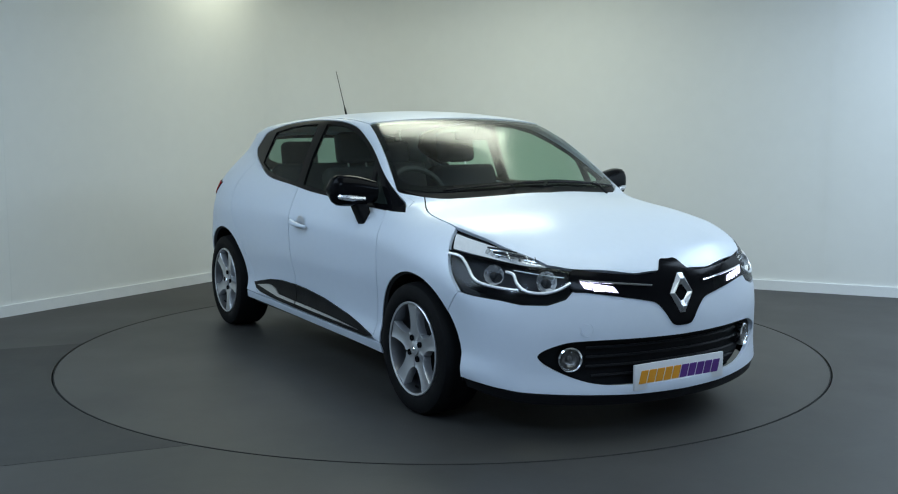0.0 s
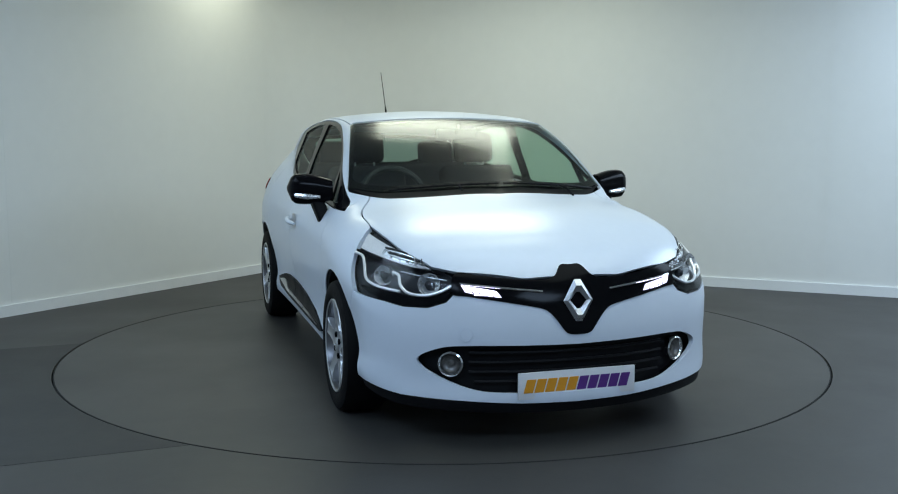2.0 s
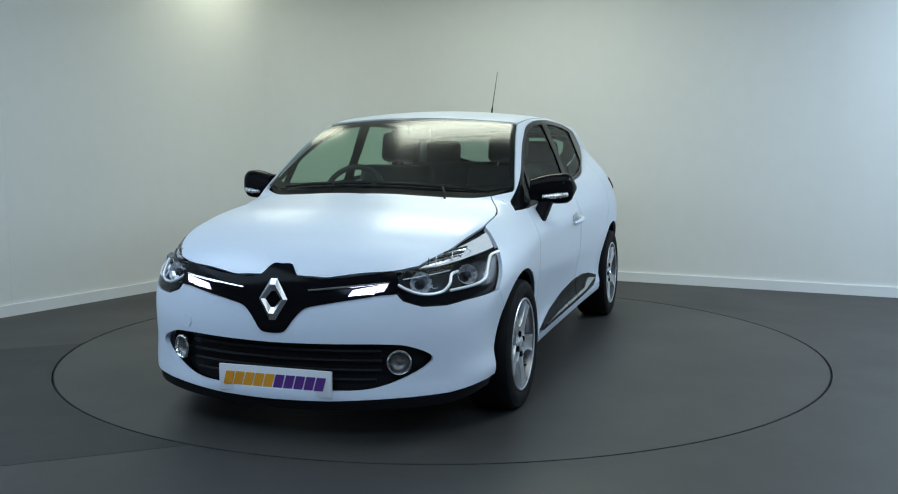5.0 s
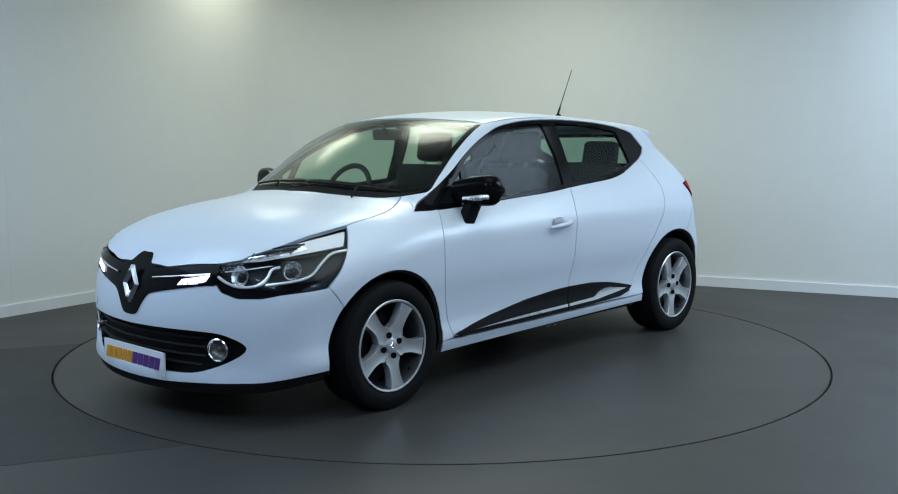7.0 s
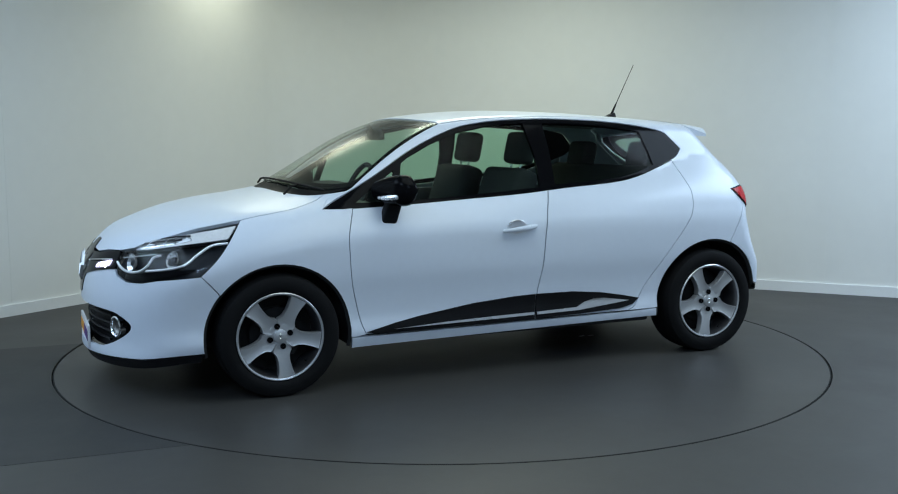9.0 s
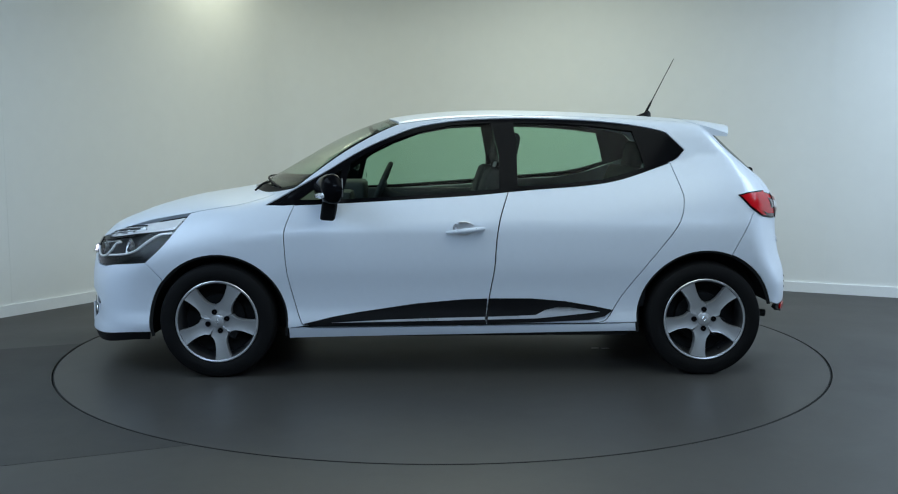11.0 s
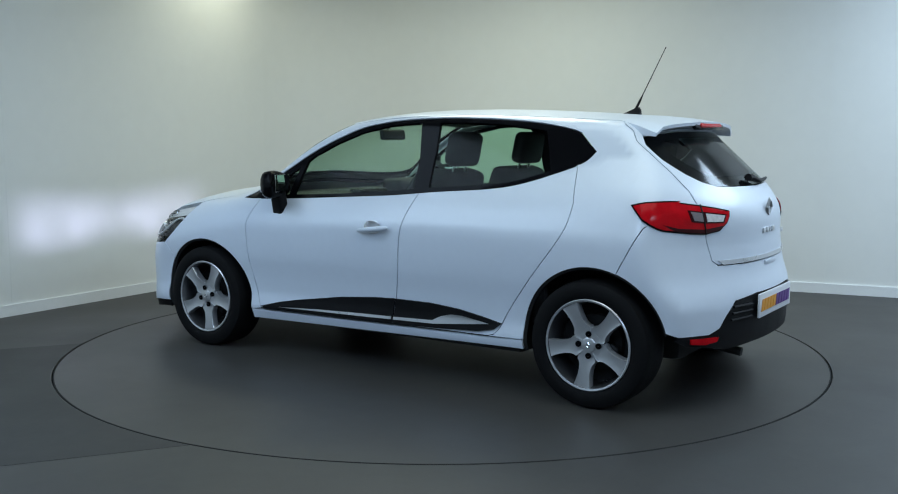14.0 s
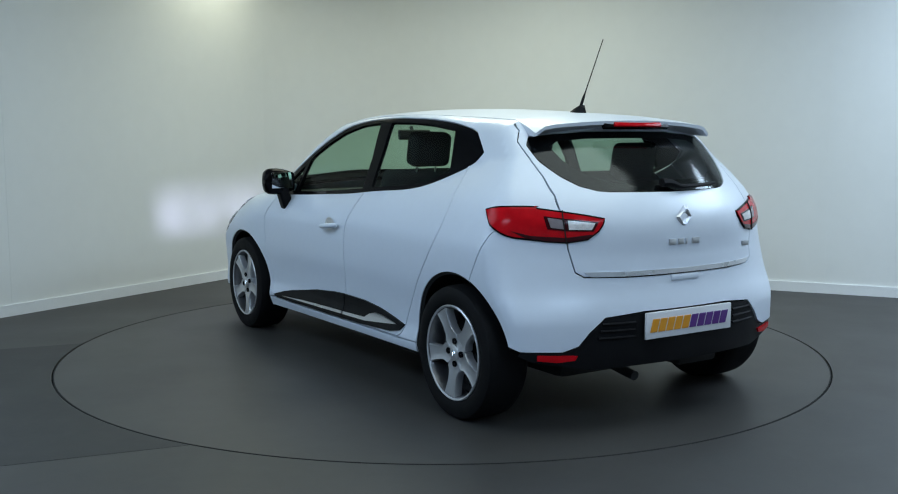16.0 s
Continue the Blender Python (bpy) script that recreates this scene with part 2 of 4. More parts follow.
for p, d in ((Vector((3.10, 1.945)), RIGHT_DIR), (Vector((-3.09, 1.04)), LEFT_DIR)):
    tagged(slab_wall("trim", [p - d * 0.0015, p + d * 0.0015] if d is RIGHT_DIR else [p + d * 0.0015, p - d * 0.0015], 0.085, CEIL, -0.0012, WALL, False), "thin upright joint between wall boards", "wall joint", kind="structure")


# ---------------------------------------------------------------- the car's skin
def cub(x, keys):
    """A smooth monotone curve through (x, value) keys."""
    k = np.array(sorted(keys), float)
    xs, ys = k[:, 0], k[:, 1]
    h, d = np.diff(xs), np.diff(ys) / np.diff(xs)
    m = np.concatenate([[d[0]], (d[:-1] * h[1:] + d[1:] * h[:-1]) / (h[1:] + h[:-1]), [d[-1]]])
    same = d[:-1] * d[1:] <= 0
    m[1:-1][same] = 0
    x = np.clip(np.asarray(x, float), xs[0], xs[-1])
    i = np.clip(np.searchsorted(xs, x) - 1, 0, len(h) - 1)
    t = (x - xs[i]) / h[i]
    return ((2 * t**3 - 3 * t**2 + 1) * ys[i] + (t**3 - 2 * t**2 + t) * h[i] * m[i] + (3 * t**2 - 2 * t**3) * ys[i + 1] + (t**3 - t**2) * h[i] * m[i + 1])


PLAN = [(1.0, 0.78), (0.6, 0.825), (0.3, 0.852), (0, 0.866), (-0.4, 0.852), (-1.3, 0.846), (-2.1, 0.853), (-2.6, 0.864), (-3.0, 0.835), (-3.3, 0.78)]
SIDE = [(0.1, -0.09), (0.2, -0.045), (0.28, -0.022), (0.36, -0.034), (0.46, -0.026), (0.58, -0.008), (0.72, -0.002), (0.81, -0.008), (0.87, -0.026), (0.95, -0.047), (1.5, -0.14)]
BELT = [(1.0, 0.60), (0.6, 0.72), (0.3, 0.83), (0, 0.89), (-0.3, 0.915), (-0.75, 0.93), (-1.5, 0.975), (-2.0, 1.02), (-2.25, 1.07), (-2.45, 1.13), (-2.6, 1.17), (-3.3, 1.2)]
BELT_Y = [(1.0, 0.65), (0.6, 0.688), (0, 0.750), (-0.3, 0.760), (-1.0, 0.75), (-1.8, 0.738), (-2.2, 0.705), (-2.5, 0.655), (-3.3, 0.54)]
CENTRE = [(0.95, 0.55), (0.84, 0.62), (0.80, 0.69), (0.72, 0.765), (0.55, 0.848), (0.3, 0.923), (0, 0.975), (-0.10, 0.996), (-0.18, 1.038), (-0.369, 1.146),
          (-0.602, 1.274), (-0.80, 1.354), (-0.90, 1.384), (-1.0, 1.400), (-1.13, 1.414), (-1.5, 1.429), (-1.82, 1.424), (-2.16, 1.408), (-2.6, 1.378), (-2.8, 1.36), (-3.3, 1.30)]
NOSE = [(0.1, 0.82), (0.2, 0.862), (0.30, 0.852), (0.45, 0.855), (0.55, 0.846), (0.62, 0.832), (0.70, 0.802), (0.8, 0.74), (1.5, 0.3)]
TAIL = [(1.5, -2.56), (1.36, -2.72), (1.27, -2.815), (1.10, -3.0), (1.02, -3.085), (0.93, -3.145), (0.745, -3.162), (0.62, -3.175), (0.53, -3.198), (0.40, -3.205), (0.25, -3.19), (0.1, -3.12)]


def smax(a, b, k):
    h = np.maximum(k - np.abs(a - b), 0) / k
    return np.maximum(a, b) + h * h * k / 4


def field(p):
    """Less than nought inside the car's skin. p: rows of x ahead of the front axle, y to the left, z up."""
    x, y, z = p[:, 0], np.abs(p[:, 1]), p[:, 2]
    lower = cub(x, PLAN) + cub(z, SIDE)
    zb, yb = cub(x, BELT), cub(x, BELT_Y)
    s = z - zb
    house = yb - np.where(s > 0, 0.36 * s + 0.09 * s * s, 0.85 * s)
    side = y + smax(-lower, -house, 0.06)
    front_bow = np.clip((x + 1.3) / 1.0, 0, 1)
    bonnet = np.clip((x + 0.1) / 0.45, 0, 1)
    xs = x + 0.23 * (1 - 0.6 * bonnet) * front_bow * (y / 0.72) ** 2
    crown = (1 - bonnet) * (0.045 - 0.012 * front_bow) * (y / 0.6) ** 2 + bonnet * 0.030 * (y / 0.6) ** 3.5
    top = (z - cub(xs, CENTRE) + crown) * 0.9
    nose = x - cub(z, NOSE) + 0.46 * y**2.2 + 0.50 * np.maximum(y - 0.55, 0) ** 2
    tail = cub(z, TAIL) - x + (0.35 + 0.12 * np.clip((z - 0.5) / 0.35, 0, 1)) * y**2.3
    return smax(smax(side, nose, 0.11), smax(top, tail, 0.05), 0.05)


CHARTS = {  # chart: (a, b) -> start and way of a ray that leaves the body there
    "side": lambda a, b: (np.stack([a, 0 * a, b], 1), np.stack([0 * a, 0 * a + 1, 0 * a], 1)),
    "top": lambda a, b: (np.stack([a, b, 0 * a + 0.5], 1), np.stack([0 * a, 0 * a, 0 * a + 1], 1)),
    "front": lambda a, b: (np.stack([0 * a - 0.1, 0 * a, b], 1), np.stack([np.cos(a), np.sin(a), 0 * a], 1)),
    "ahead": lambda a, b: (np.stack([0 * a - 0.1, a, b], 1), np.stack([0 * a + 1, 0 * a, 0 * a], 1)),
    "behind": lambda a, b: (np.stack([0 * a - 2.4, a, b], 1), np.stack([0 * a - 1, 0 * a, 0 * a], 1)),
    "rear": lambda a, b: (np.stack([0 * a - 2.4, 0 * a, b], 1), np.stack([-np.cos(a), np.sin(a), 0 * a], 1))}


def skin(chart, ab):
    ab = np.asarray(ab, float).reshape(-1, 2)
    o, d = CHARTS[chart](ab[:, 0], ab[:, 1])
    lo, hi = np.zeros(len(ab)), np.full(len(ab), 1.6)
    for _ in range(36):
        mid = (lo + hi) / 2
        out = field(o + d * mid[:, None]) > 0
        hi, lo = np.where(out, mid, hi), np.where(out, lo, mid)
    return o + d * lo[:, None]


def normals(p):
    e = 0.004
    g = np.stack([field(p + v) - field(p - v) for v in np.eye(3) * e], 1)
    return g / np.maximum(np.linalg.norm(g, axis=1), 1e-9)[:, None]


def to_chart(chart, p):
    x, y, z = p[:, 0], p[:, 1], p[:, 2]
    if chart == "side":
        return np.stack([x, z], 1)
    if chart == "top":
        return np.stack([x, y], 1)
    return np.stack([np.arctan2(y, (x + 0.1) if chart == "front" else (-2.4 - x)), z], 1)


def line(chart, pts, curve=True, n=6):
    """A line on the skin through points of a chart, as places."""
    p = np.array(pts, float)
    if curve and len(p) > 2:
        q = np.vstack([2 * p[0] - p[1], p, 2 * p[-1] - p[-2]])
        out = []
        for i in range(1, len(q) - 2):
            for t in np.arange(n) / n:
                a, b, c, d = q[i - 1], q[i], q[i + 1], q[i + 2]
                out.append(0.5 * (2 * b + (c - a) * t + (2 * a - 5 * b + 4 * c - d) * t * t + (3 * b - a - 3 * c + d) * t**3))
        p = np.array(out + [p[-1]])
    else:
        p = np.vstack([p[i] + (p[i + 1] - p[i]) * t for i in range(len(p) - 1) for t in np.arange(n) / n] + [p[-1]])
    return skin(chart, p)


def front_line(yz):
    """Points given as y and z on the car's face."""
    return skin("ahead", yz)


def rear_line(yz):
    return skin("behind", yz)


def mirror(p):
    return p * np.array([1, -1, 1])


def whole(half):
    """A closed outline from its left half, which starts and ends at the middle."""
    return np.vstack([half, mirror(half)[::-1]])


def inside(poly, q):
    a, b = poly, np.roll(poly, -1, 0)
    hit = np.zeros(len(q), bool)
    for (x0, y0), (x1, y1) in zip(a, b):
        if y0 != y1:
            hit ^= ((y0 > q[:, 1]) != (y1 > q[:, 1])) & (q[:, 0] < (x1 - x0) * (q[:, 1] - y0) / (y1 - y0) + x0)
    return hit


def resample(poly, step):
    out = []
    for a, b in zip(poly, np.roll(poly, -1, 0)):
        n = max(1, int(math.ceil(np.linalg.norm(b - a) / step)))
        out += [a + (b - a) * k / n for k in range(n)]
    out = np.array(out)
    keep = np.linalg.norm(out - np.roll(out, 1, 0), axis=1) > step * 0.12
    return out[keep]


def inset(poly, d):
    """Draw a closed outline in by d."""
    if d == 0:
        return poly
    a = np.roll(poly, 1, 0)
    b = np.roll(poly, -1, 0)
    t = b - a
    n = np.stack([-t[:, 1], t[:, 0]], 1) / np.maximum(np.linalg.norm(t, axis=1), 1e-9)[:, None]
    area = np.sum(poly[:, 0] * np.roll(poly[:, 1], -1) - np.roll(poly[:, 0], -1) * poly[:, 1])
    return poly + n * d * (1 if area > 0 else -1)


def sheet(name, mat, parent, chart, outline, holes=(), step=0.035, gap=0.0032, lift=0.0, rim=0.02, label="", flip=False):
    """A piece of the car's skin, cut to an outline of places, with a turned-in edge."""
    loops = [inset(resample(to_chart(chart, outline), step), gap)] + [inset(resample(to_chart(chart, h), step), -gap) for h in holes]
    edge = np.vstack(loops)
    lo, hi = edge.min(0), edge.max(0)
    gx, gy = np.meshgrid(np.arange(lo[0], hi[0], step), np.arange(lo[1], hi[1], step))
    grid = np.stack([gx.ravel(), gy.ravel()], 1)
    ok = inside(loops[0], grid)
    for h in loops[1:]:
        ok &= ~inside(h, grid)
    grid = grid[ok]
    if len(grid):
        far = np.min(np.linalg.norm(grid[:, None] - edge[None], axis=2), axis=1)
        grid = grid[far > step * 0.55]
    pts = np.vstack([edge, grid])
    edges, start = [], 0
    for l in loops:
        edges += [(start + i, start + (i + 1) % len(l)) for i in range(len(l))]
        start += len(l)
    from mathutils import geometry
    v2, _, tris, *_ = geometry.delaunay_2d_cdt([Vector(p) for p in pts], edges, [], 0, 1e-7)
    v2 = np.array([tuple(v) for v in v2])
    tris = np.array([t for t in tris if len(t) == 3])
    c = v2[tris].mean(1)
    ok = inside(loops[0], c)
    for h in loops[1:]:
        ok &= ~inside(h, c)
    tris = tris[ok]
    p = skin(chart, v2)
    nv = normals(p)
    p = p + nv * lift
    a, b, c = p[tris[:, 0]], p[tris[:, 1]], p[tris[:, 2]]
    turn = np.einsum("ij,ij->i", np.cross(b - a, c - a), nv[tris[:, 0]]) < 0
    tris[turn] = tris[turn][:, ::-1]
    faces = [tuple(int(i) for i in t) for t in tris]
    count = {}
    for f in faces:
        for i in range(3):
            e = (f[i], f[(i + 1) % 3])
            count[e] = count.get(e, 0) + 1
    border = [e for e in count if (e[1], e[0]) not in count]
    n0 = len(p)
    if rim:
        ids = sorted({i for e in border for i in e})
        top = {v: n0 + k for k, v in enumerate(ids)}
        low = {v: n0 + len(ids) + k for k, v in enumerate(ids)}
        p = np.vstack([p, p[ids], p[ids] - nv[ids] * rim])
        faces += [(top[b], top[a], low[a], low[b]) for a, b in border]
    me = bpy.data.meshes.new(name)
    if flip:
        p = mirror(p)
        nv = mirror(nv)
        faces = [f[::-1] for f in faces]
    me.from_pydata([tuple(q) for q in p], [], faces)
    me.update()
    for poly in me.polygons:
        poly.use_smooth = True
    vn = [tuple(v) for v in nv]
    fn = [tuple(v.normal) for v in me.vertices]
    me.normals_split_custom_set_from_vertices(vn + fn[len(vn):])
    me.materials.append(mat)
    ob = new(name, me)
    ob.parent = parent
    return tagged(ob, label)


def both(name, mat, parent, chart, outline, **kw):
    """The piece on the car's left and its twin on the right."""
    return [sheet(name, mat, parent, chart, outline, **kw), sheet(name, mat, parent, chart, outline, flip=True, **kw)]


car = tagged(new("car"), "white five-door hatchback car with black mirrors, parked on the turntable", "car")


def arch(cx, cz, r, a0, a1, n=22):
    return [(cx + r * math.cos(radians(a)), cz + r * math.sin(radians(a))) for a in np.linspace(a0, a1, n)]


FA, RA = (-0.004, 0.292, 0.367), (-2.596, 0.306, 0.365)
# lines on the left side of the car: x ahead of the front axle, and height
WIN_TOP = [(-0.25, 0.912), (-0.55, 1.077), (-0.74, 1.19), (-0.89, 1.262), (-1.05, 1.322), (-1.2, 1.350), (-1.36, 1.366), (-1.6, 1.374), (-1.8, 1.370), (-2.0, 1.360), (-2.2, 1.340), (-2.36, 1.312), (-2.42, 1.293)]
WIN_LOW = [(-2.516, 1.20), (-2.46, 1.148), (-2.33, 1.098), (-2.15, 1.043), (-1.97, 1.013), (-1.66, 0.990), (-1.36, 0.963), (-1.05, 0.945), (-0.73, 0.927), (-0.35, 0.911)]
win_top, win_low = line("side", WIN_TOP), line("side", WIN_LOW)
gap_f = line("side", [(-0.405, 0.914), (-0.362, 0.79), (-0.360, 0.70), (-0.371, 0.561), (-0.394, 0.45), (-0.426, 0.33), (-0.45, 0.272)])
gap_m = line("side", [(-1.546, 0.979), (-1.502, 0.849), (-1.481, 0.728), (-1.47, 0.575), (-1.446, 0.437), (-1.425, 0.276)])
gap_r = line("side", [(-2.43, 1.138), (-2.468, 1.0), (-2.478, 0.945), (-2.463, 0.856), (-2.412, 0.765), (-2.269, 0.583), (-2.153, 0.429), (-2.08, 0.31), (-2.03, 0.281)])
SILL_F, SILL_R = (-0.373, 0.262), (-2.23, 0.285)


def between(l, lo, hi):
    """The stretch of a line whose x lies between lo and hi."""
    return l[(l[:, 0] >= lo) & (l[:, 0] <= hi)]


# where the windscreen, roof and bonnet meet the sides: x and y from above
SCREEN_EDGE = [(-0.42, 0.700), (-0.55, 0.668), (-0.70, 0.633), (-0.85, 0.597), (-0.96, 0.572)]
ROOF_EDGE = [(-0.96, 0.572), (-1.2, 0.567), (-1.5, 0.562), (-1.9, 0.535), (-2.3, 0.515), (-2.6, 0.49)]
BONNET_EDGE = [(-0.30, 0.610), (-0.16, 0.678), (-0.03, 0.706), (0.155, 0.710)]
LAMP_TOP = [(0.155, 0.710), (0.32, 0.692), (0.46, 0.664), (0.565, 0.618), (0.64, 0.568)]
screen_edge, roof_edge, bonnet_edge, lamp_top = (line("top", l) for l in (SCREEN_EDGE, ROOF_EDGE, BONNET_EDGE, LAMP_TOP))
bonnet_front = line("top", [(0.64, 0.568), (0.687, 0.49), (0.72, 0.41), (0.773, 0.24), (0.783, 0.15), (0.788, 0.0)])
cowl = line("top", [(-0.09, 0.0), (-0.13, 0.3), (-0.21, 0.50), (-0.30, 0.610)])
screen_low = line("top", [(-0.15, 0.0), (-0.19, 0.3), (-0.29, 0.54), (-0.42, 0.700)])
screen_top = line("top", [(-0.96, 0.572), (-0.91, 0.35), (-0.885, 0.15), (-0.88, 0.0)])
roof_end = line("top", [(-2.6, 0.49), (-2.62, 0.25), (-2.625, 0.0)])
gate_edge = np.vstack([line("side", [(-2.60, 1.345), (-2.665, 1.30)], False, 3), rear_line([(0.578, 1.25), (0.575, 1.18), (0.567, 1.10), (0.568, 1.02), (0.572, 0.955)])])

# ---- painted panels
pillar_foot = line("side", [(-0.25, 0.912), (-0.30, 0.96), (-0.40, 1.005)], False)
both("front_fender", PAINT, car, "side", np.vstack([
    line("side", [(-0.45, 0.272), SILL_F], False, 4), line("side", arch(*FA, 184, 38), False, 2), line("side", [(0.29, 0.53), (0.33, 0.575), (0.37, 0.618)], False, 3),
    line("side", [(0.37, 0.618), (0.275, 0.71), (0.155, 0.866)], True), bonnet_edge[::-1], skin("side", [(-0.40, 1.0)]),
    line("side", [(-0.30, 0.955), (-0.25, 0.912)], False, 3), between(win_low, -0.404, -0.3)[::-1], gap_f]), gap=0.0010, label="white painted front wing panel")
front_doors = both("front_door", PAINT, car, "side", np.vstack([gap_f[::-1], between(win_low, -1.545, -0.406)[::-1], gap_m, line("side", [(-1.425, 0.276), (-0.9, 0.270), (-0.45, 0.272)], False)]), label="white painted front door skin")
rear_doors = both("rear_door", PAINT, car, "side", np.vstack([gap_m[::-1], between(win_low, -2.43, -1.548)[::-1], gap_r, line("side", [(-2.03, 0.281), (-1.7, 0.278), (-1.425, 0.276)], False)]), label="white painted rear door skin")
both("sill", PAINT, car, "side", np.vstack([line("side", [(-0.373, 0.262), (-0.9, 0.266), (-2.03, 0.276), (-2.226, 0.285)], False), line("side", [(-2.232, 0.235), (-1.3, 0.218), (-0.374, 0.203)], False)]), label="white painted sill")
both("body_side", PAINT, car, "side", np.vstack([
    skin("side", [(-0.25, 0.914)]), line("side", [(-0.30, 0.957), (-0.40, 1.003)], False, 3), screen_edge, roof_edge[1:], gate_edge,
    line("side", [(-2.93, 0.93), (-2.89, 0.90), (-2.84, 0.86), (-2.726, 0.647)], False), line("side", arch(*RA, 111, -3), False, 2), line("side", [(-2.232, 0.285), (-2.03, 0.281)], False, 3),
    gap_r[::-1], between(win_low, -2.52, -2.44)[::-1], win_top[::-1]]), gap=0.0014, label="white painted roof rail, pillars and rear quarter")
sheet("bonnet", PAINT, car, "top", whole(np.vstack([bonnet_front[::-1], lamp_top[::-1], bonnet_edge[::-1], cowl[::-1]])), gap=0.0034, label="white painted bonnet")
sheet("roof", PAINT, car, "top", whole(np.vstack([screen_top[::-1], roof_edge, roof_end])), label="white painted roof")
sheet("cowl", BLACK, car, "top", whole(np.vstack([cowl, screen_low[::-1]])), lift=-0.006, label="black plastic scuttle below the windscreen")

# front bumper, with its lower opening
LAMP_LOW = [(0.49, 0.650), (0.53, 0.607), (0.60, 0.583), (0.69, 0.584), (0.75, 0.600)]
GRILLE = [(0, 0.425), (0.25, 0.428), (0.45, 0.428), (0.56, 0.416), (0.640, 0.368), (0.57, 0.306), (0.42, 0.250), (0.25, 0.238), (0, 0.235)]
grille_hole = whole(line("ahead", GRILLE))
bumper_half = np.vstack([front_line([(0, 0.665), (0.2, 0.665), (0.35, 0.667)] + LAMP_LOW), line("side", [(0.37, 0.618), (0.33, 0.575), (0.29, 0.53)], False, 3),
                         line("side", arch(*FA, 38, -8), False, 2), front_line([(0.80, 0.236), (0.70, 0.215), (0.5, 0.203), (0.25, 0.190), (0, 0.186)])])
APERTURE = [(0.369, 0.633), (0.369, 0.656), (0.419, 0.656), (0.419, 0.633)]
led_holes = [front_line([(s * y, z) for y, z in APERTURE]) for s in (1, -1)]
sheet("front_bumper", PAINT, car, "front", whole(bumper_half), [grille_hole] + led_holes, label="white painted front bumper")
lip_half = np.vstack([front_line([(0, 0.186), (0.25, 0.19), (0.5, 0.203), (0.70, 0.215), (0.80, 0.236)]), line("side", [(0.368, 0.238), (0.372, 0.192)], False, 2), front_line([(0.79, 0.19), (0.70, 0.165), (0.5, 0.150), (0.25, 0.14), (0, 0.138)])])
sheet("front_lip", BLACK, car, "front", whole(lip_half), lift=-0.008, label="black plastic lip under the bumper")
grille = sheet("lower_grille", BLACK, car, "front", whole(line("ahead", [(y * 1.02, 0.333 + (z - 0.333) * 1.04) for y, z in GRILLE])), lift=-0.05, gap=0, rim=0, label="black plastic lower air intake")
for z in (0.275, 0.315, 0.355, 0.395):
    reach = {0.275: 0.42, 0.315: 0.44, 0.355: 0.44, 0.395: 0.44}[z]
    bm = bmesh.new()
    tube(bm, [Vector(q) - Vector((0.036, 0, 0)) for q in front_line([(y, z) for y in np.linspace(-reach, reach, 17)])], 0.007, 6)
    part("slat", bm, BLACK, grille)

# black band with the badge shield
BAND = [(0, 0.742), (0.045, 0.740), (0.085, 0.70), (0.14, 0.688), (0.28, 0.696), (0.40, 0.710), (0.485, 0.716), (0.505, 0.64), (0.44, 0.628), (0.30, 0.606), (0.20, 0.588), (0.14, 0.572), (0.10, 0.535), (0.06, 0.482), (0.035, 0.470), (0, 0.468)]
sheet("upper_grille", GLOSSBLACK, car, "front", whole(line("ahead", BAND)), led_holes, lift=0.004, gap=0, rim=0.02, label="gloss black nose band and badge shield")
for s in (1, -1):
    bm = bmesh.new()
    tube(bm, [Vector(q) + Vector((0.010, 0, 0)) for q in front_line([(s * y, 0.648 + 0.104 * (y - 0.16)) for y in np.linspace(0.15, 0.474, 12)])], 0.0048, 6)
    part("chrome_strip", bm, CHROME, car, "thin chrome strip on the nose band")
    lit = [(0.335, 0.648), (0.40, 0.660), (0.468, 0.671), (0.455, 0.645), (0.39, 0.632), (0.318, 0.624)]
    lamp = sheet("running_light", DRL, car, "front", front_line([(s * y, z) for y, z in lit]), lift=0.010, gap=0, rim=0.004, step=0.02, label="lit white LED daytime running light")
    for k in range(4):
        y = 0.345 + 0.026 * k
        bm = bmesh.new()
        tube(bm, [Vector(q) + Vector((0.012, s * 0.004, 0)) for q in front_line([(s * y, 0.628 + 0.005 * k), (s * (y + 0.006), 0.636 + 0.005 * k)])], 0.0022, 6)
        part("divider", bm, BLACK, lamp)
    # added out of sight: an LED at the foot of a black tunnel that shapes its beam
    x0 = float(front_line([(0.394, 0.645)])[0][0]) - 0.012
    bm = bmesh.new()
    box(bm, x0 - 0.062, x0, s * 0.394 - 0.034, s * 0.394 + 0.034, 0.628, 0.661)
    bmesh.ops.delete(bm, geom=[f for f in bm.faces if f.normal.x > 0.9], context="FACES")
    part("beam_tunnel", bm, GAP, lamp, "unseen black tunnel, added to shape the beam", smooth=False)
    bm = bmesh.new()
    bm.faces.new([bm.verts.new((x0 - 0.060, s * 0.394 + y, z)) for y, z in ((-0.008, 0.639), (0.008, 0.639), (0.008, 0.650), (-0.008, 0.650))])
    part("led_chip", bm, LED, lamp, "bright white LED chip", smooth=False)


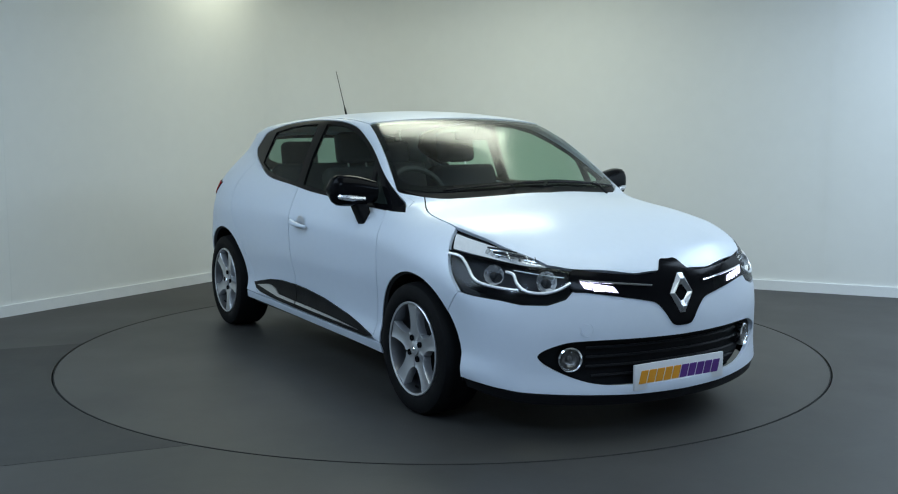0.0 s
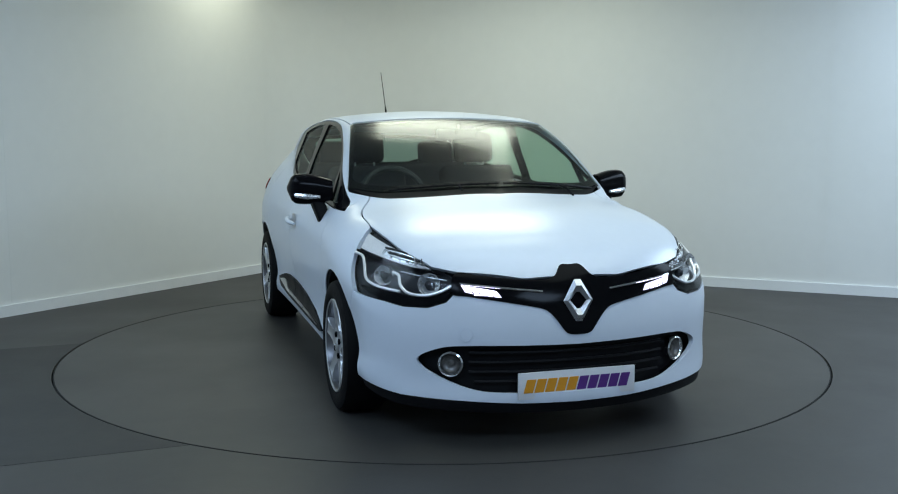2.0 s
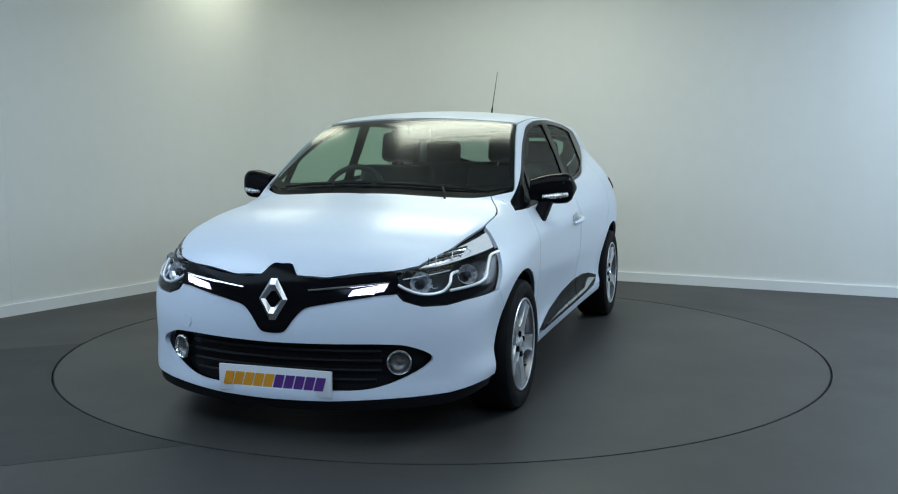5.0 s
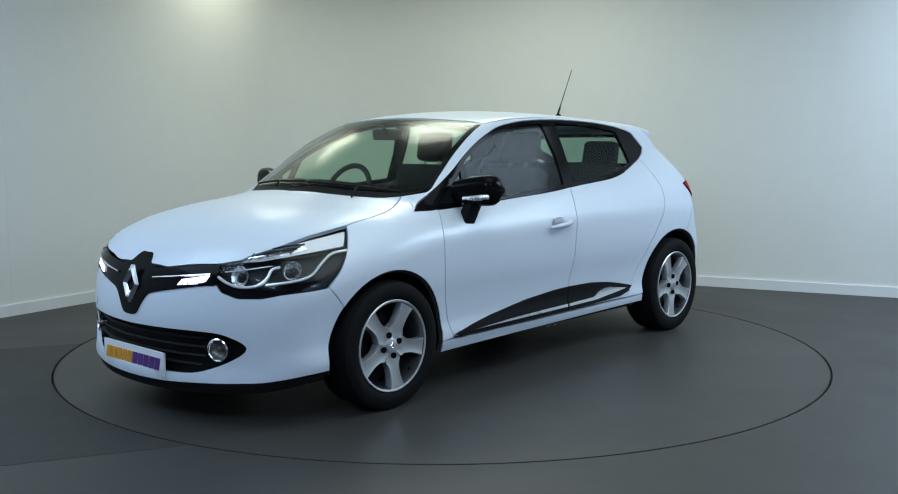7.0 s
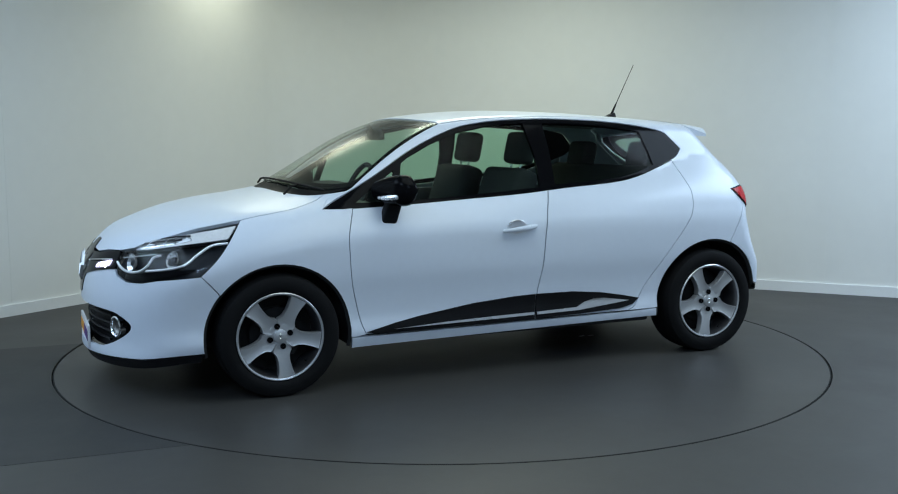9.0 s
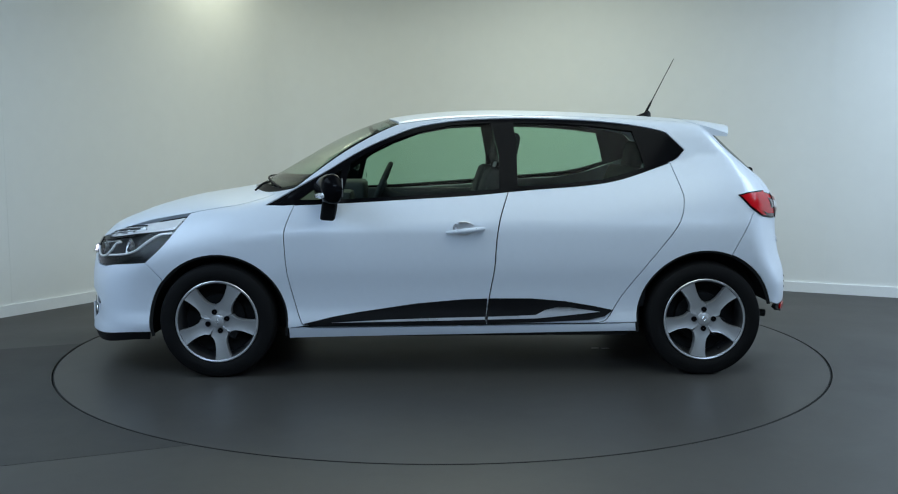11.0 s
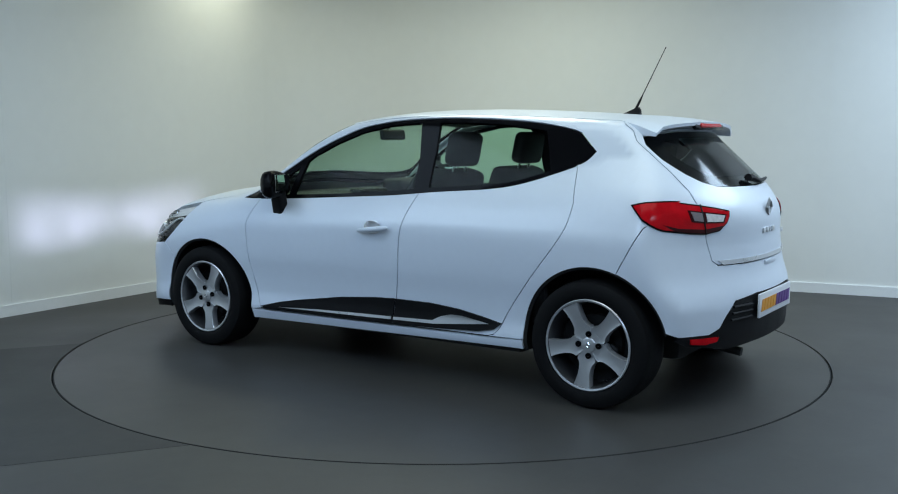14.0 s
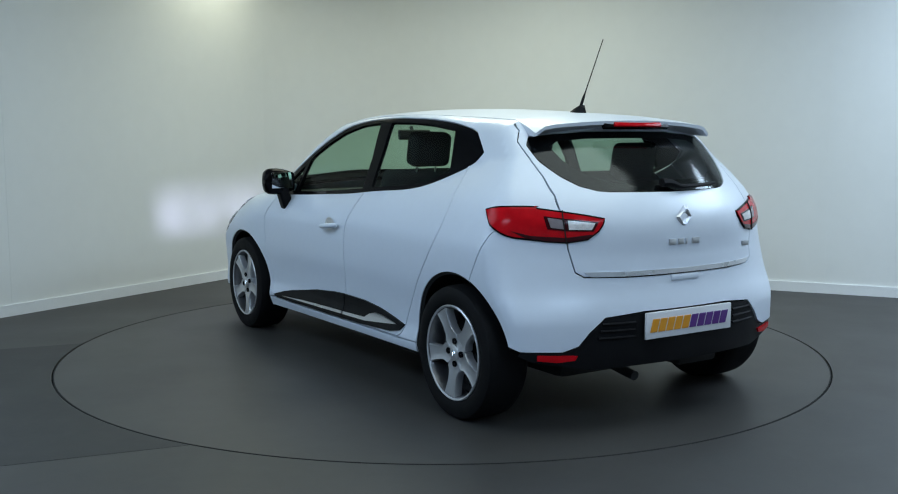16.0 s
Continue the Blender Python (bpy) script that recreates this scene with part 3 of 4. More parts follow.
def diamond(bm, m, w, h, t, d):
    """A hollow upright lozenge ring, in its own plane, facing +x; the metal is bevelled to a ridge."""
    outer, inner = [(0, h), (w, 0), (0, -h), (-w, 0)], [(0, h - t * 1.9), (w - t, 0), (0, -h + t * 1.9), (-w + t, 0)]
    cut = 0.22
    def blunt(l):
        o = []
        for i, p in enumerate(l):
            if i % 2 == 0:
                a, b = l[i - 1], l[(i + 1) % 4]
                o += [(p[0] + (a[0] - p[0]) * cut, p[1] + (a[1] - p[1]) * cut * 0.4), (p[0] + (b[0] - p[0]) * cut, p[1] + (b[1] - p[1]) * cut * 0.4)]
            else:
                o.append(p)
        return o
    lo, li = blunt(outer), blunt(inner)
    lm = [((a + c) / 2, (b + e) / 2) for (a, b), (c, e) in zip(lo, li)]
    ring = [[bm.verts.new((x, y, z)) for y, z in l] for l, x in ((lo, 0), (lm, d), (li, 0))]
    for a, b in zip(ring, ring[1:]):
        for i in range(len(a)):
            bm.faces.new((a[i], b[i], b[(i + 1) % len(a)], a[(i + 1) % len(a)]))
    bmesh.ops.transform(bm, matrix=m, verts=bm.verts)


bm = bmesh.new()
diamond(bm, pose(0.842, 0, 0.607, 0, -9, 0), 0.066, 0.094, 0.030, 0.014)
part("badge", bm, SATIN, car, "chrome lozenge badge on the nose", smooth=False)

# headlights
outline = np.vstack([lamp_top, front_line([(0.50, 0.722), (0.49, 0.665)] + LAMP_LOW), line("side", [(0.37, 0.618), (0.275, 0.71), (0.155, 0.866)])])
heads = both("headlight", LAMPDARK, car, "front", outline, lift=-0.035, gap=-0.004, rim=0, label="clear headlight with a dark housing and chrome trims")
for k, head in enumerate(heads):
    fl = k == 1
    def piece(name, mat, pts, lift, **kw):
        return sheet(name, mat, head, "front", front_line(pts), lift=lift, gap=0, flip=fl, step=0.02, **kw)
    sheet("lens", LENS, head, "front", outline, lift=0.001, gap=0.001, rim=0.01, flip=fl, label="clear plastic lens").visible_shadow = False
    sg = np.array([1, -1 if fl else 1, 1])

    def bar(name, mat, pts, lift, radius, label=""):
        b2 = bmesh.new()
        path = line("ahead", pts, n=4)
        tube(b2, [Vector((q + n_ * lift) * sg) for q, n_ in zip(path, normals(path))], radius, 8)
        return part(name, b2, mat, head, label)

    piece("bezel", GLOSSBLACK, [(0.495, 0.664), (0.535, 0.612), (0.60, 0.588), (0.69, 0.589), (0.75, 0.604), (0.80, 0.625), (0.822, 0.652), (0.775, 0.648), (0.70, 0.634), (0.655, 0.625), (0.59, 0.625), (0.545, 0.645)], -0.002, rim=0.02)
    sheet("turn_lamp", CLEARLENS, head, "front", np.vstack([front_line([(0.572, 0.736), (0.617, 0.768), (0.660, 0.800)]), line("side", [(0.180, 0.850), (0.232, 0.790)], False, 3), front_line([(0.724, 0.766), (0.64, 0.741)])]), lift=-0.008, gap=0, rim=0.01, step=0.02, flip=fl, label="pale frosted indicator reflector")
    piece("turn_reflector", LAMPGREY, [(0.585, 0.739), (0.625, 0.770), (0.665, 0.800), (0.70, 0.803), (0.722, 0.784), (0.70, 0.766), (0.635, 0.746)], -0.005, rim=0.004, label="bright ribbed indicator reflector")
    for j in range(4):
        u = j / 3
        bar("lens_rib", LAMPDARK if j % 2 == 0 else CHROME, [(0.588 + 0.05 * (1 - u), 0.749 + 0.038 * (1 - u)), (0.640 + 0.03 * (1 - u), 0.762 + 0.036 * (1 - u)), (0.702 - 0.004 * u, 0.776 + 0.026 * (1 - u))], -0.003, 0.0042)
    for j in range(5):
        y = 0.60 + 0.024 * j
        bar("facet", CHROME if j % 2 else LAMPDARK, [(y, 0.747 + 0.2 * (y - 0.6)), (y - 0.006, 0.770 + 0.26 * (y - 0.6))], -0.002, 0.0028)
    piece("divider", GLOSSBLACK, [(0.515, 0.724), (0.64, 0.737), (0.724, 0.763), (0.790, 0.783), (0.796, 0.768), (0.73, 0.750), (0.645, 0.725), (0.53, 0.714)], -0.003, rim=0.01)
    for y0, z0, r0 in ((0.592, 0.678, 0.047), (0.742, 0.702, 0.044)):
        c = front_line([(y0, z0)])[0]
        n_ = normals(c[None])[0]
        place = Matrix.Translation((c - n_ * 0.020) * sg) @ Vector(n_ * sg).lerp(Vector((1, 0, 0)), 0.5).to_track_quat("Y", "Z").to_matrix().to_4x4()
        bm = bmesh.new()
        lathe(bm, [(r0, 0.010), (r0 * 0.8, -0.002), (r0 * 0.5, -0.014), (0.012, -0.020)], 11)
        bmesh.ops.transform(bm, matrix=place, verts=bm.verts)
        bmesh.ops.recalc_face_normals(bm, faces=bm.faces)
        part("reflector", bm, LAMPGREY, head, "bright faceted headlamp reflector", smooth=False)
        bm = bmesh.new()
        lathe(bm, [(0.016, -0.018), (0.016, 0.002), (0.011, 0.007), (0.001, 0.009)], 20)
        bmesh.ops.transform(bm, matrix=place, verts=bm.verts)
        bmesh.ops.recalc_face_normals(bm, faces=bm.faces)
        part("bulb_shield", bm, LAMPDARK, head, "dark bulb shield")
    bar("silver_trim", TRIMSILVER, [(0.798, 0.767), (0.782, 0.758), (0.786, 0.728), (0.795, 0.680), (0.780, 0.659), (0.745, 0.648), (0.693, 0.640)], 0.000, 0.0062, "curved bright silver trim")
    bar("silver_trim", TRIMSILVER, [(0.704, 0.712), (0.687, 0.702), (0.688, 0.668), (0.672, 0.641), (0.64, 0.631), (0.593, 0.632), (0.542, 0.649), (0.504, 0.670)], 0.000, 0.0064, "curved bright silver trim")
    bar("silver_trim", TRIMSILVER, [(0.52, 0.694), (0.60, 0.706), (0.68, 0.722)], -0.010, 0.0022, "thin silver line")

# round cover of the towing eye
c = front_line([(-0.46, 0.478)])[0]
bm = bmesh.new()
lathe(bm, [(0.030, 0.0), (0.030, 0.0025), (0.027, 0.003), (0.026, 0.001), (0.0245, 0.001), (0.0235, 0.003), (0.001, 0.003)], 28)
bmesh.ops.transform(bm, matrix=Matrix.Translation(c) @ Vector(normals(c[None])[0]).to_track_quat("Y", "Z").to_matrix().to_4x4(), verts=bm.verts)
bmesh.ops.recalc_face_normals(bm, faces=bm.faces)
part("towing_cover", bm, PAINT, car, "small round white cover in the bumper")

# fog lamps
for s in (1, -1):
    c = front_line([(s * 0.522, 0.352)])[0]
    bm = bmesh.new()
    lathe(bm, [(0.052, -0.03), (0.052, 0.006), (0.046, 0.010), (0.041, 0.004), (0.040, -0.004)], 32)
    way = Vector((1, s * 0.42, 0)).to_track_quat("Y", "Z").to_matrix().to_4x4()
    bmesh.ops.transform(bm, matrix=Matrix.Translation(c - np.array([0.012, s * 0.008, 0])) @ way, verts=bm.verts)
    bmesh.ops.recalc_face_normals(bm, faces=bm.faces)
    fog = part("fog_lamp", bm, CHROME, car, "round front fog lamp with a chrome ring")
    bm = bmesh.new()
    lathe(bm, [(0.040, -0.003), (0.036, -0.012), (0.024, -0.020), (0.013, -0.021), (0.012, -0.012), (0.001, -0.010)], 28)
    bmesh.ops.transform(bm, matrix=Matrix.Translation(c - np.array([0.012, s * 0.008, 0])) @ way, verts=bm.verts)
    bmesh.ops.recalc_face_normals(bm, faces=bm.faces)
    part("fog_bowl", bm, DISCMETAL, fog, "bright bowl of the fog lamp")
    bm = bmesh.new()
    lathe(bm, [(0.0405, 0.0), (0.03, 0.006), (0.001, 0.009)], 24)
    bmesh.ops.transform(bm, matrix=Matrix.Translation(c - np.array([0.012, s * 0.008, 0])) @ way, verts=bm.verts)
    part("fog_lens", bm, LENS, fog).visible_shadow = False

# ---- glass
sheet("windscreen", SCREEN, car, "top", whole(np.vstack([screen_low, screen_edge[1:], screen_top[1:]])), lift=-0.003, gap=0.003, rim=0, label="green-tinted windscreen").visible_shadow = False


# dark border of the screen
sw = whole(np.vstack([screen_low, screen_edge[1:], screen_top[1:]]))
screen_in = whole(line("top", [(-0.21, 0.0), (-0.25, 0.3), (-0.34, 0.53), (-0.445, 0.655), (-0.56, 0.638), (-0.72, 0.600), (-0.88, 0.562), (-0.91, 0.535), (-0.87, 0.33), (-0.845, 0.15), (-0.84, 0.0)]))
sheet("screen_border", GLOSSBLACK, car, "top", sw, [screen_in], lift=-0.008, gap=0.0, rim=0, label="black printed border of the windscreen")

window = np.vstack([win_top, win_low])
FRONT_PANE = [(-0.655, 0.945), (-0.705, 1.135), (-0.75, 1.166), (-0.89, 1.235), (-1.05, 1.294), (-1.25, 1.335), (-1.46, 1.347), (-1.50, 1.16), (-1.50, 0.998), (-1.2, 0.975), (-0.9, 0.955)]
FRONT_SMALL = [(-0.43, 0.942), (-0.615, 0.944), (-0.655, 1.098)]
REAR_PANE = [(-1.60, 1.010), (-1.60, 1.20), (-1.585, 1.348), (-1.8, 1.345), (-2.0, 1.332), (-2.23, 1.302), (-2.265, 1.20), (-2.29, 1.108), (-2.15, 1.066), (-2.05, 1.045), (-1.85, 1.025)]
panes = [line("side", p + p[:1], False, 3)[:-1] for p in (FRONT_PANE, FRONT_SMALL, REAR_PANE)]
both("window_surround", GLOSSBLACK, car, "side", window, holes=panes, gap=0.002, lift=-0.003, rim=0.02, label="gloss black window surround and centre pillar")
for nm, p in zip(("front_window", "front_quarter_window", "rear_window_pane"), panes):
    for ob in both(nm, PANE, car, "side", p, gap=-0.006, lift=-0.009, rim=0, label="green-tinted side window"):
        ob.visible_shadow = False

# ---- tail
gate_half = np.vstack([rear_line([(0, 1.345), (0.3, 1.34), (0.42, 1.335)]), gate_edge, rear_line([(0.565, 0.88), (0.562, 0.80), (0.54, 0.70), (0.505, 0.678), (0.3, 0.672), (0, 0.672)])])
REARGLASS = [(0, 1.30), (0.25, 1.298), (0.44, 1.285), (0.56, 1.262), (0.57, 1.235), (0.44, 1.048), (0.33, 1.035), (0, 1.03)]
glass_hole = whole(np.vstack([rear_line(REARGLASS[:3]), rear_line([(0.525, 1.272), (0.552, 1.235), (0.543, 1.165), (0.497, 1.10), (0.445, 1.06), (0.38, 1.040)] + REARGLASS[-2:])]))
tailgate = sheet("tailgate", PAINT, car, "rear", whole(gate_half), [glass_hole], label="white painted tailgate")
sheet("rear_window", DARKPANE, car, "rear", glass_hole, gap=0.001, lift=-0.002, rim=0, label="dark tinted rear window").visible_shadow = False
rear_in = whole(rear_line([(0, 1.27), (0.25, 1.268), (0.40, 1.258), (0.46, 1.235), (0.44, 1.17), (0.38, 1.11), (0.30, 1.085), (0, 1.08)]))
sheet("rear_border", GLOSSBLACK, car, "rear", glass_hole, [rear_in], lift=-0.006, gap=0, rim=0, label="black printed border of the rear window")
bumper_r = np.vstack([rear_line([(0, 0.672), (0.3, 0.672), (0.505, 0.678), (0.54, 0.70), (0.562, 0.80), (0.568, 0.88)]), line("side", [(-2.89, 0.91), (-2.84, 0.86), (-2.726, 0.647)], False), line("side", arch(*RA, 111, 167), False, 2),
                      rear_line([(0.78, 0.37), (0.62, 0.366), (0.555, 0.39), (0.51, 0.445), (0.44, 0.506), (0.25, 0.522), (0, 0.522)])])
sheet("rear_bumper", PAINT, car, "rear", whole(bumper_r), label="white painted rear bumper")
valance = np.vstack([rear_line([(0, 0.522), (0.25, 0.522), (0.44, 0.506), (0.51, 0.445), (0.555, 0.39), (0.62, 0.366), (0.78, 0.37)]), rear_line([(0.79, 0.352), (0.74, 0.325), (0.5, 0.28), (0.25, 0.285), (0, 0.285)])])
sheet("rear_valance", BLACK, car, "rear", whole(valance), lift=-0.006, label="black plastic rear valance")
for s in (1, -1):
    sheet("rear_reflector", REDLENS, car, "rear", rear_line([(s * y, z) for y, z in [(0.56, 0.352), (0.66, 0.355), (0.72, 0.358), (0.72, 0.335), (0.64, 0.325), (0.57, 0.332)]]), lift=0.003, gap=0, rim=0.01, step=0.02, label="narrow red reflector")
    for z in (0.42, 0.45, 0.48):
        bm = bmesh.new()
        tube(bm, [Vector(q) for q in rear_line([(s * y, z) for y in np.linspace(0.30, 0.455 - (0.48 - z) * -0.3, 6)])], 0.006, 6)
        part("valance_rib", bm, BLACK, car)

# tail lights wrap the corner
tail_line = np.vstack([line("side", [(-2.768, 0.962), (-2.83, 0.976), (-2.90, 0.980), (-2.945, 0.978)]), line("behind", [(0.66, 0.972), (0.567, 0.957), (0.48, 0.942), (0.402, 0.926), (0.412, 0.900), (0.435, 0.870), (0.483, 0.835), (0.567, 0.823), (0.64, 0.828)], False),
                       line("side", [(-2.945, 0.838), (-2.90, 0.850), (-2.83, 0.895)])])
tails = both("tail_light", GLOSSBLACK, car, "rear", tail_line, lift=0.004, gap=0, rim=0.015, step=0.02, label="red wraparound tail light with a pale reversing lens")
for k, tail in enumerate(tails):
    def piece(name, mat, pts, lift, **kw):
        return sheet(name, mat, tail, "rear", rear_line(pts), lift=lift, gap=0, flip=k == 1, rim=0.005, step=0.02, **kw)
    sheet("red_lens", REDLENS, tail, "rear", tail_line, lift=0.008, gap=0.008, rim=0.006, step=0.02, flip=k == 1, label="glossy red lens")
    piece("lens_rim", DARKRED, [(0.437, 0.872), (0.463, 0.860), (0.575, 0.847), (0.70, 0.857), (0.765, 0.876), (0.715, 0.845), (0.64, 0.834), (0.567, 0.829), (0.485, 0.841)], 0.0095, label="dark lower band of the lens")
    piece("lens_frame", DARKRED, [(0.642, 0.935), (0.567, 0.925), (0.435, 0.909), (0.460, 0.871), (0.567, 0.874), (0.637, 0.883)], 0.0095)
    piece("fog_lens", FOGLENS, [(0.630, 0.928), (0.577, 0.919), (0.577, 0.882), (0.624, 0.889)], 0.012, label="grey lens")
    piece("reversing_lens", REVLENS, [(0.557, 0.917), (0.450, 0.904), (0.468, 0.878), (0.557, 0.880)], 0.012, label="pale frosted reversing lens")
    piece("lamp_gap", GAP, [(0.5695, 0.957), (0.5655, 0.957), (0.5655, 0.823), (0.5695, 0.823)], 0.0135)

# badges and trims of the tailgate
bm = bmesh.new()
diamond(bm, pose(-3.156, 0, 0.922, 0, 6, 180), 0.047, 0.057, 0.021, 0.012)
part("rear_badge", bm, SATIN, tailgate, "chrome lozenge badge on the tailgate", smooth=False)
for y0, w in ((0.094, 0.042), (0.040, 0.034), (-0.006, 0.010), (-0.046, 0.046)):
    bm = bmesh.new()
    q = rear_line([(y0 - w / 2, 0.812)])[0]
    box(bm, q[0] - 0.006, q[0] + 0.002, y0 - w, y0, 0.800, 0.826, 0.003)
    part("badge_bar", bm, SATIN, tailgate, "small chrome bar of the model badge")
bm = bmesh.new()
q = rear_line([(-0.46, 0.77)])[0]
box(bm, q[0] - 0.006, q[0] + 0.003, -0.50, -0.455, 0.758, 0.780, 0.002, m=None)
part("badge_bar", bm, SATIN, tailgate)
sheet("chrome_strip", SATIN, tailgate, "rear", whole(rear_line([(0, 0.696), (0.3, 0.696), (0.506, 0.699), (0.475, 0.678), (0.3, 0.675), (0, 0.675)])), lift=0.005, gap=0, rim=0.006, step=0.02, label="satin chrome strip along the tailgate's foot")
bm = bmesh.new()
box(bm, -3.178, -3.14, -0.084, 0.084, 0.642, 0.668, 0.008)
part("release_handle", bm, PAINT, tailgate, "white tailgate release lip")
# solid black bar, put in for the shade under the release lip
bm = bmesh.new()
box(bm, -3.170, -3.14, -0.070, 0.070, 0.634, 0.6425, 0.003)
part("release_shade_bar", bm, BLACK, tailgate, "black bar standing in for the shaded recess under the lip")

# roof spoiler
def spoiler():
    bm = bmesh.new()
    rows = []
    for y in np.linspace(-0.54, 0.54, 25):
        e = abs(y) / 0.54
        front = skin("top", [(-2.585, y * 0.93)])[0]
        tip = Vector((-2.855 + 0.075 * e**2.2, y, 1.346 - 0.028 * e**2 - 0.03 * max(e - 0.9, 0) * 10))
        a = Vector(front) + Vector((0, 0, 0.002))
        mid = a.lerp(tip, 0.5) + Vector((0, 0, 0.004))
        under = Vector((-2.76 + 0.05 * e**2, y * 0.97, 1.312 - 0.035 * e**2))
        rows.append([bm.verts.new(v) for v in (a, mid, tip, tip + Vector((0.004, 0, -0.016)), under, a + Vector((-0.02, 0, -0.03)))])
    for a, b in zip(rows, rows[1:]):
        for k in range(5):
            bm.faces.new((a[k], a[k + 1], b[k + 1], b[k]))
    bm.faces.new(rows[0])
    bm.faces.new(rows[-1][::-1])
    bmesh.ops.recalc_face_normals(bm, faces=bm.faces)
    ob = part("spoiler", bm, PAINT, car, "white painted roof spoiler")
    bm = bmesh.new()
    box(bm, -0.012, 0.012, -0.145, 0.145, -0.011, 0.011, 0.006, m=pose(-2.846, 0, 1.325, 0, 30, 0))
    part("brake_light", bm, REDLENS, ob, "high red brake light in the spoiler")
    bm = bmesh.new()
    box(bm, -0.012, 0.012, -0.20, 0.20, -0.016, 0.016, 0.006, m=pose(-2.836, 0, 1.323, 0, 30, 0))
    part("lamp_surround", bm, GLOSSBLACK, ob)


spoiler()

# side trim and chrome
for fore, doors in ((True, front_doors), (False, rear_doors)):
    if fore:
        pts = [(-0.45, 0.283), (-0.60, 0.318), (-0.75, 0.345), (-1.06, 0.390), (-1.30, 0.410), (-1.432, 0.415), (-1.422, 0.280), (-1.1, 0.276), (-0.8, 0.273), (-0.52, 0.272)]
        chrome = [(-0.60, 0.289), (-0.9, 0.303), (-1.2, 0.311), (-1.418, 0.315), (-1.418, 0.301), (-1.2, 0.297), (-0.9, 0.293)]
    else:
        pts = [(-1.440, 0.415), (-1.67, 0.414), (-1.85, 0.398), (-2.0, 0.372), (-2.105, 0.350), (-2.06, 0.316), (-1.97, 0.298), (-1.7, 0.286), (-1.430, 0.280)]
        chrome = [(-1.436, 0.315), (-1.69, 0.323), (-1.74, 0.350), (-1.80, 0.366), (-1.87, 0.366), (-2.035, 0.340), (-1.9, 0.325), (-1.7, 0.306), (-1.436, 0.301)]
    for k, d in enumerate(doors):
        t = sheet("door_trim", BLACK, d, "side", line("side", pts + pts[:1], False, 3)[:-1], lift=0.010, gap=0, rim=0.012, flip=k == 1, label="matt black lower door moulding")
        sheet("chrome_insert", SATIN, d, "side", line("side", chrome + chrome[:1], False, 3)[:-1], lift=0.016, gap=0, rim=0.006, step=0.02, flip=k == 1, label="satin chrome insert of the moulding")


# door handles and mirrors
def handle(door, s):
    y = float(skin("side", [(-1.31, 0.785)])[0][1])
    bm = bmesh.new()
    rows = []
    for t in np.linspace(0, 1, 11):
        x = -1.215 - 0.20 * t
        out = 0.008 + 0.030 * math.sin(math.pi * min(max(t, 0.02), 0.98)) ** 0.6
        rows.append((x, s * (y + out), 0.772 + 0.022 * t))
    tube(bm, rows, [0.008, 0.011, 0.012, 0.013, 0.0135, 0.014, 0.0145, 0.0145, 0.0145, 0.014, 0.009], 10)
    part("handle", bm, PAINT, door, "white painted pull handle")
    bm = bmesh.new()
    lathe(bm, [(0.050, 0.002), (0.046, 0.004), (0.03, 0.0025), (0.002, 0.0015)], 28)
    bmesh.ops.transform(bm, matrix=pose(-1.305, s * y, 0.793) @ Matrix.Diagonal((1.15, s, 0.75, 1)), verts=bm.verts)
    bmesh.ops.recalc_face_normals(bm, faces=bm.faces)
    part("handle_cup", bm, SATIN, door, "shallow grey recess behind the handle")
    bm = bmesh.new()
    box(bm, -1.372, -1.352, s * (y + 0.040) - 0.004, s * (y + 0.040) + 0.004, 0.784, 0.798, 0.003)
    part("lock_slot", bm, GLOSSBLACK, door)


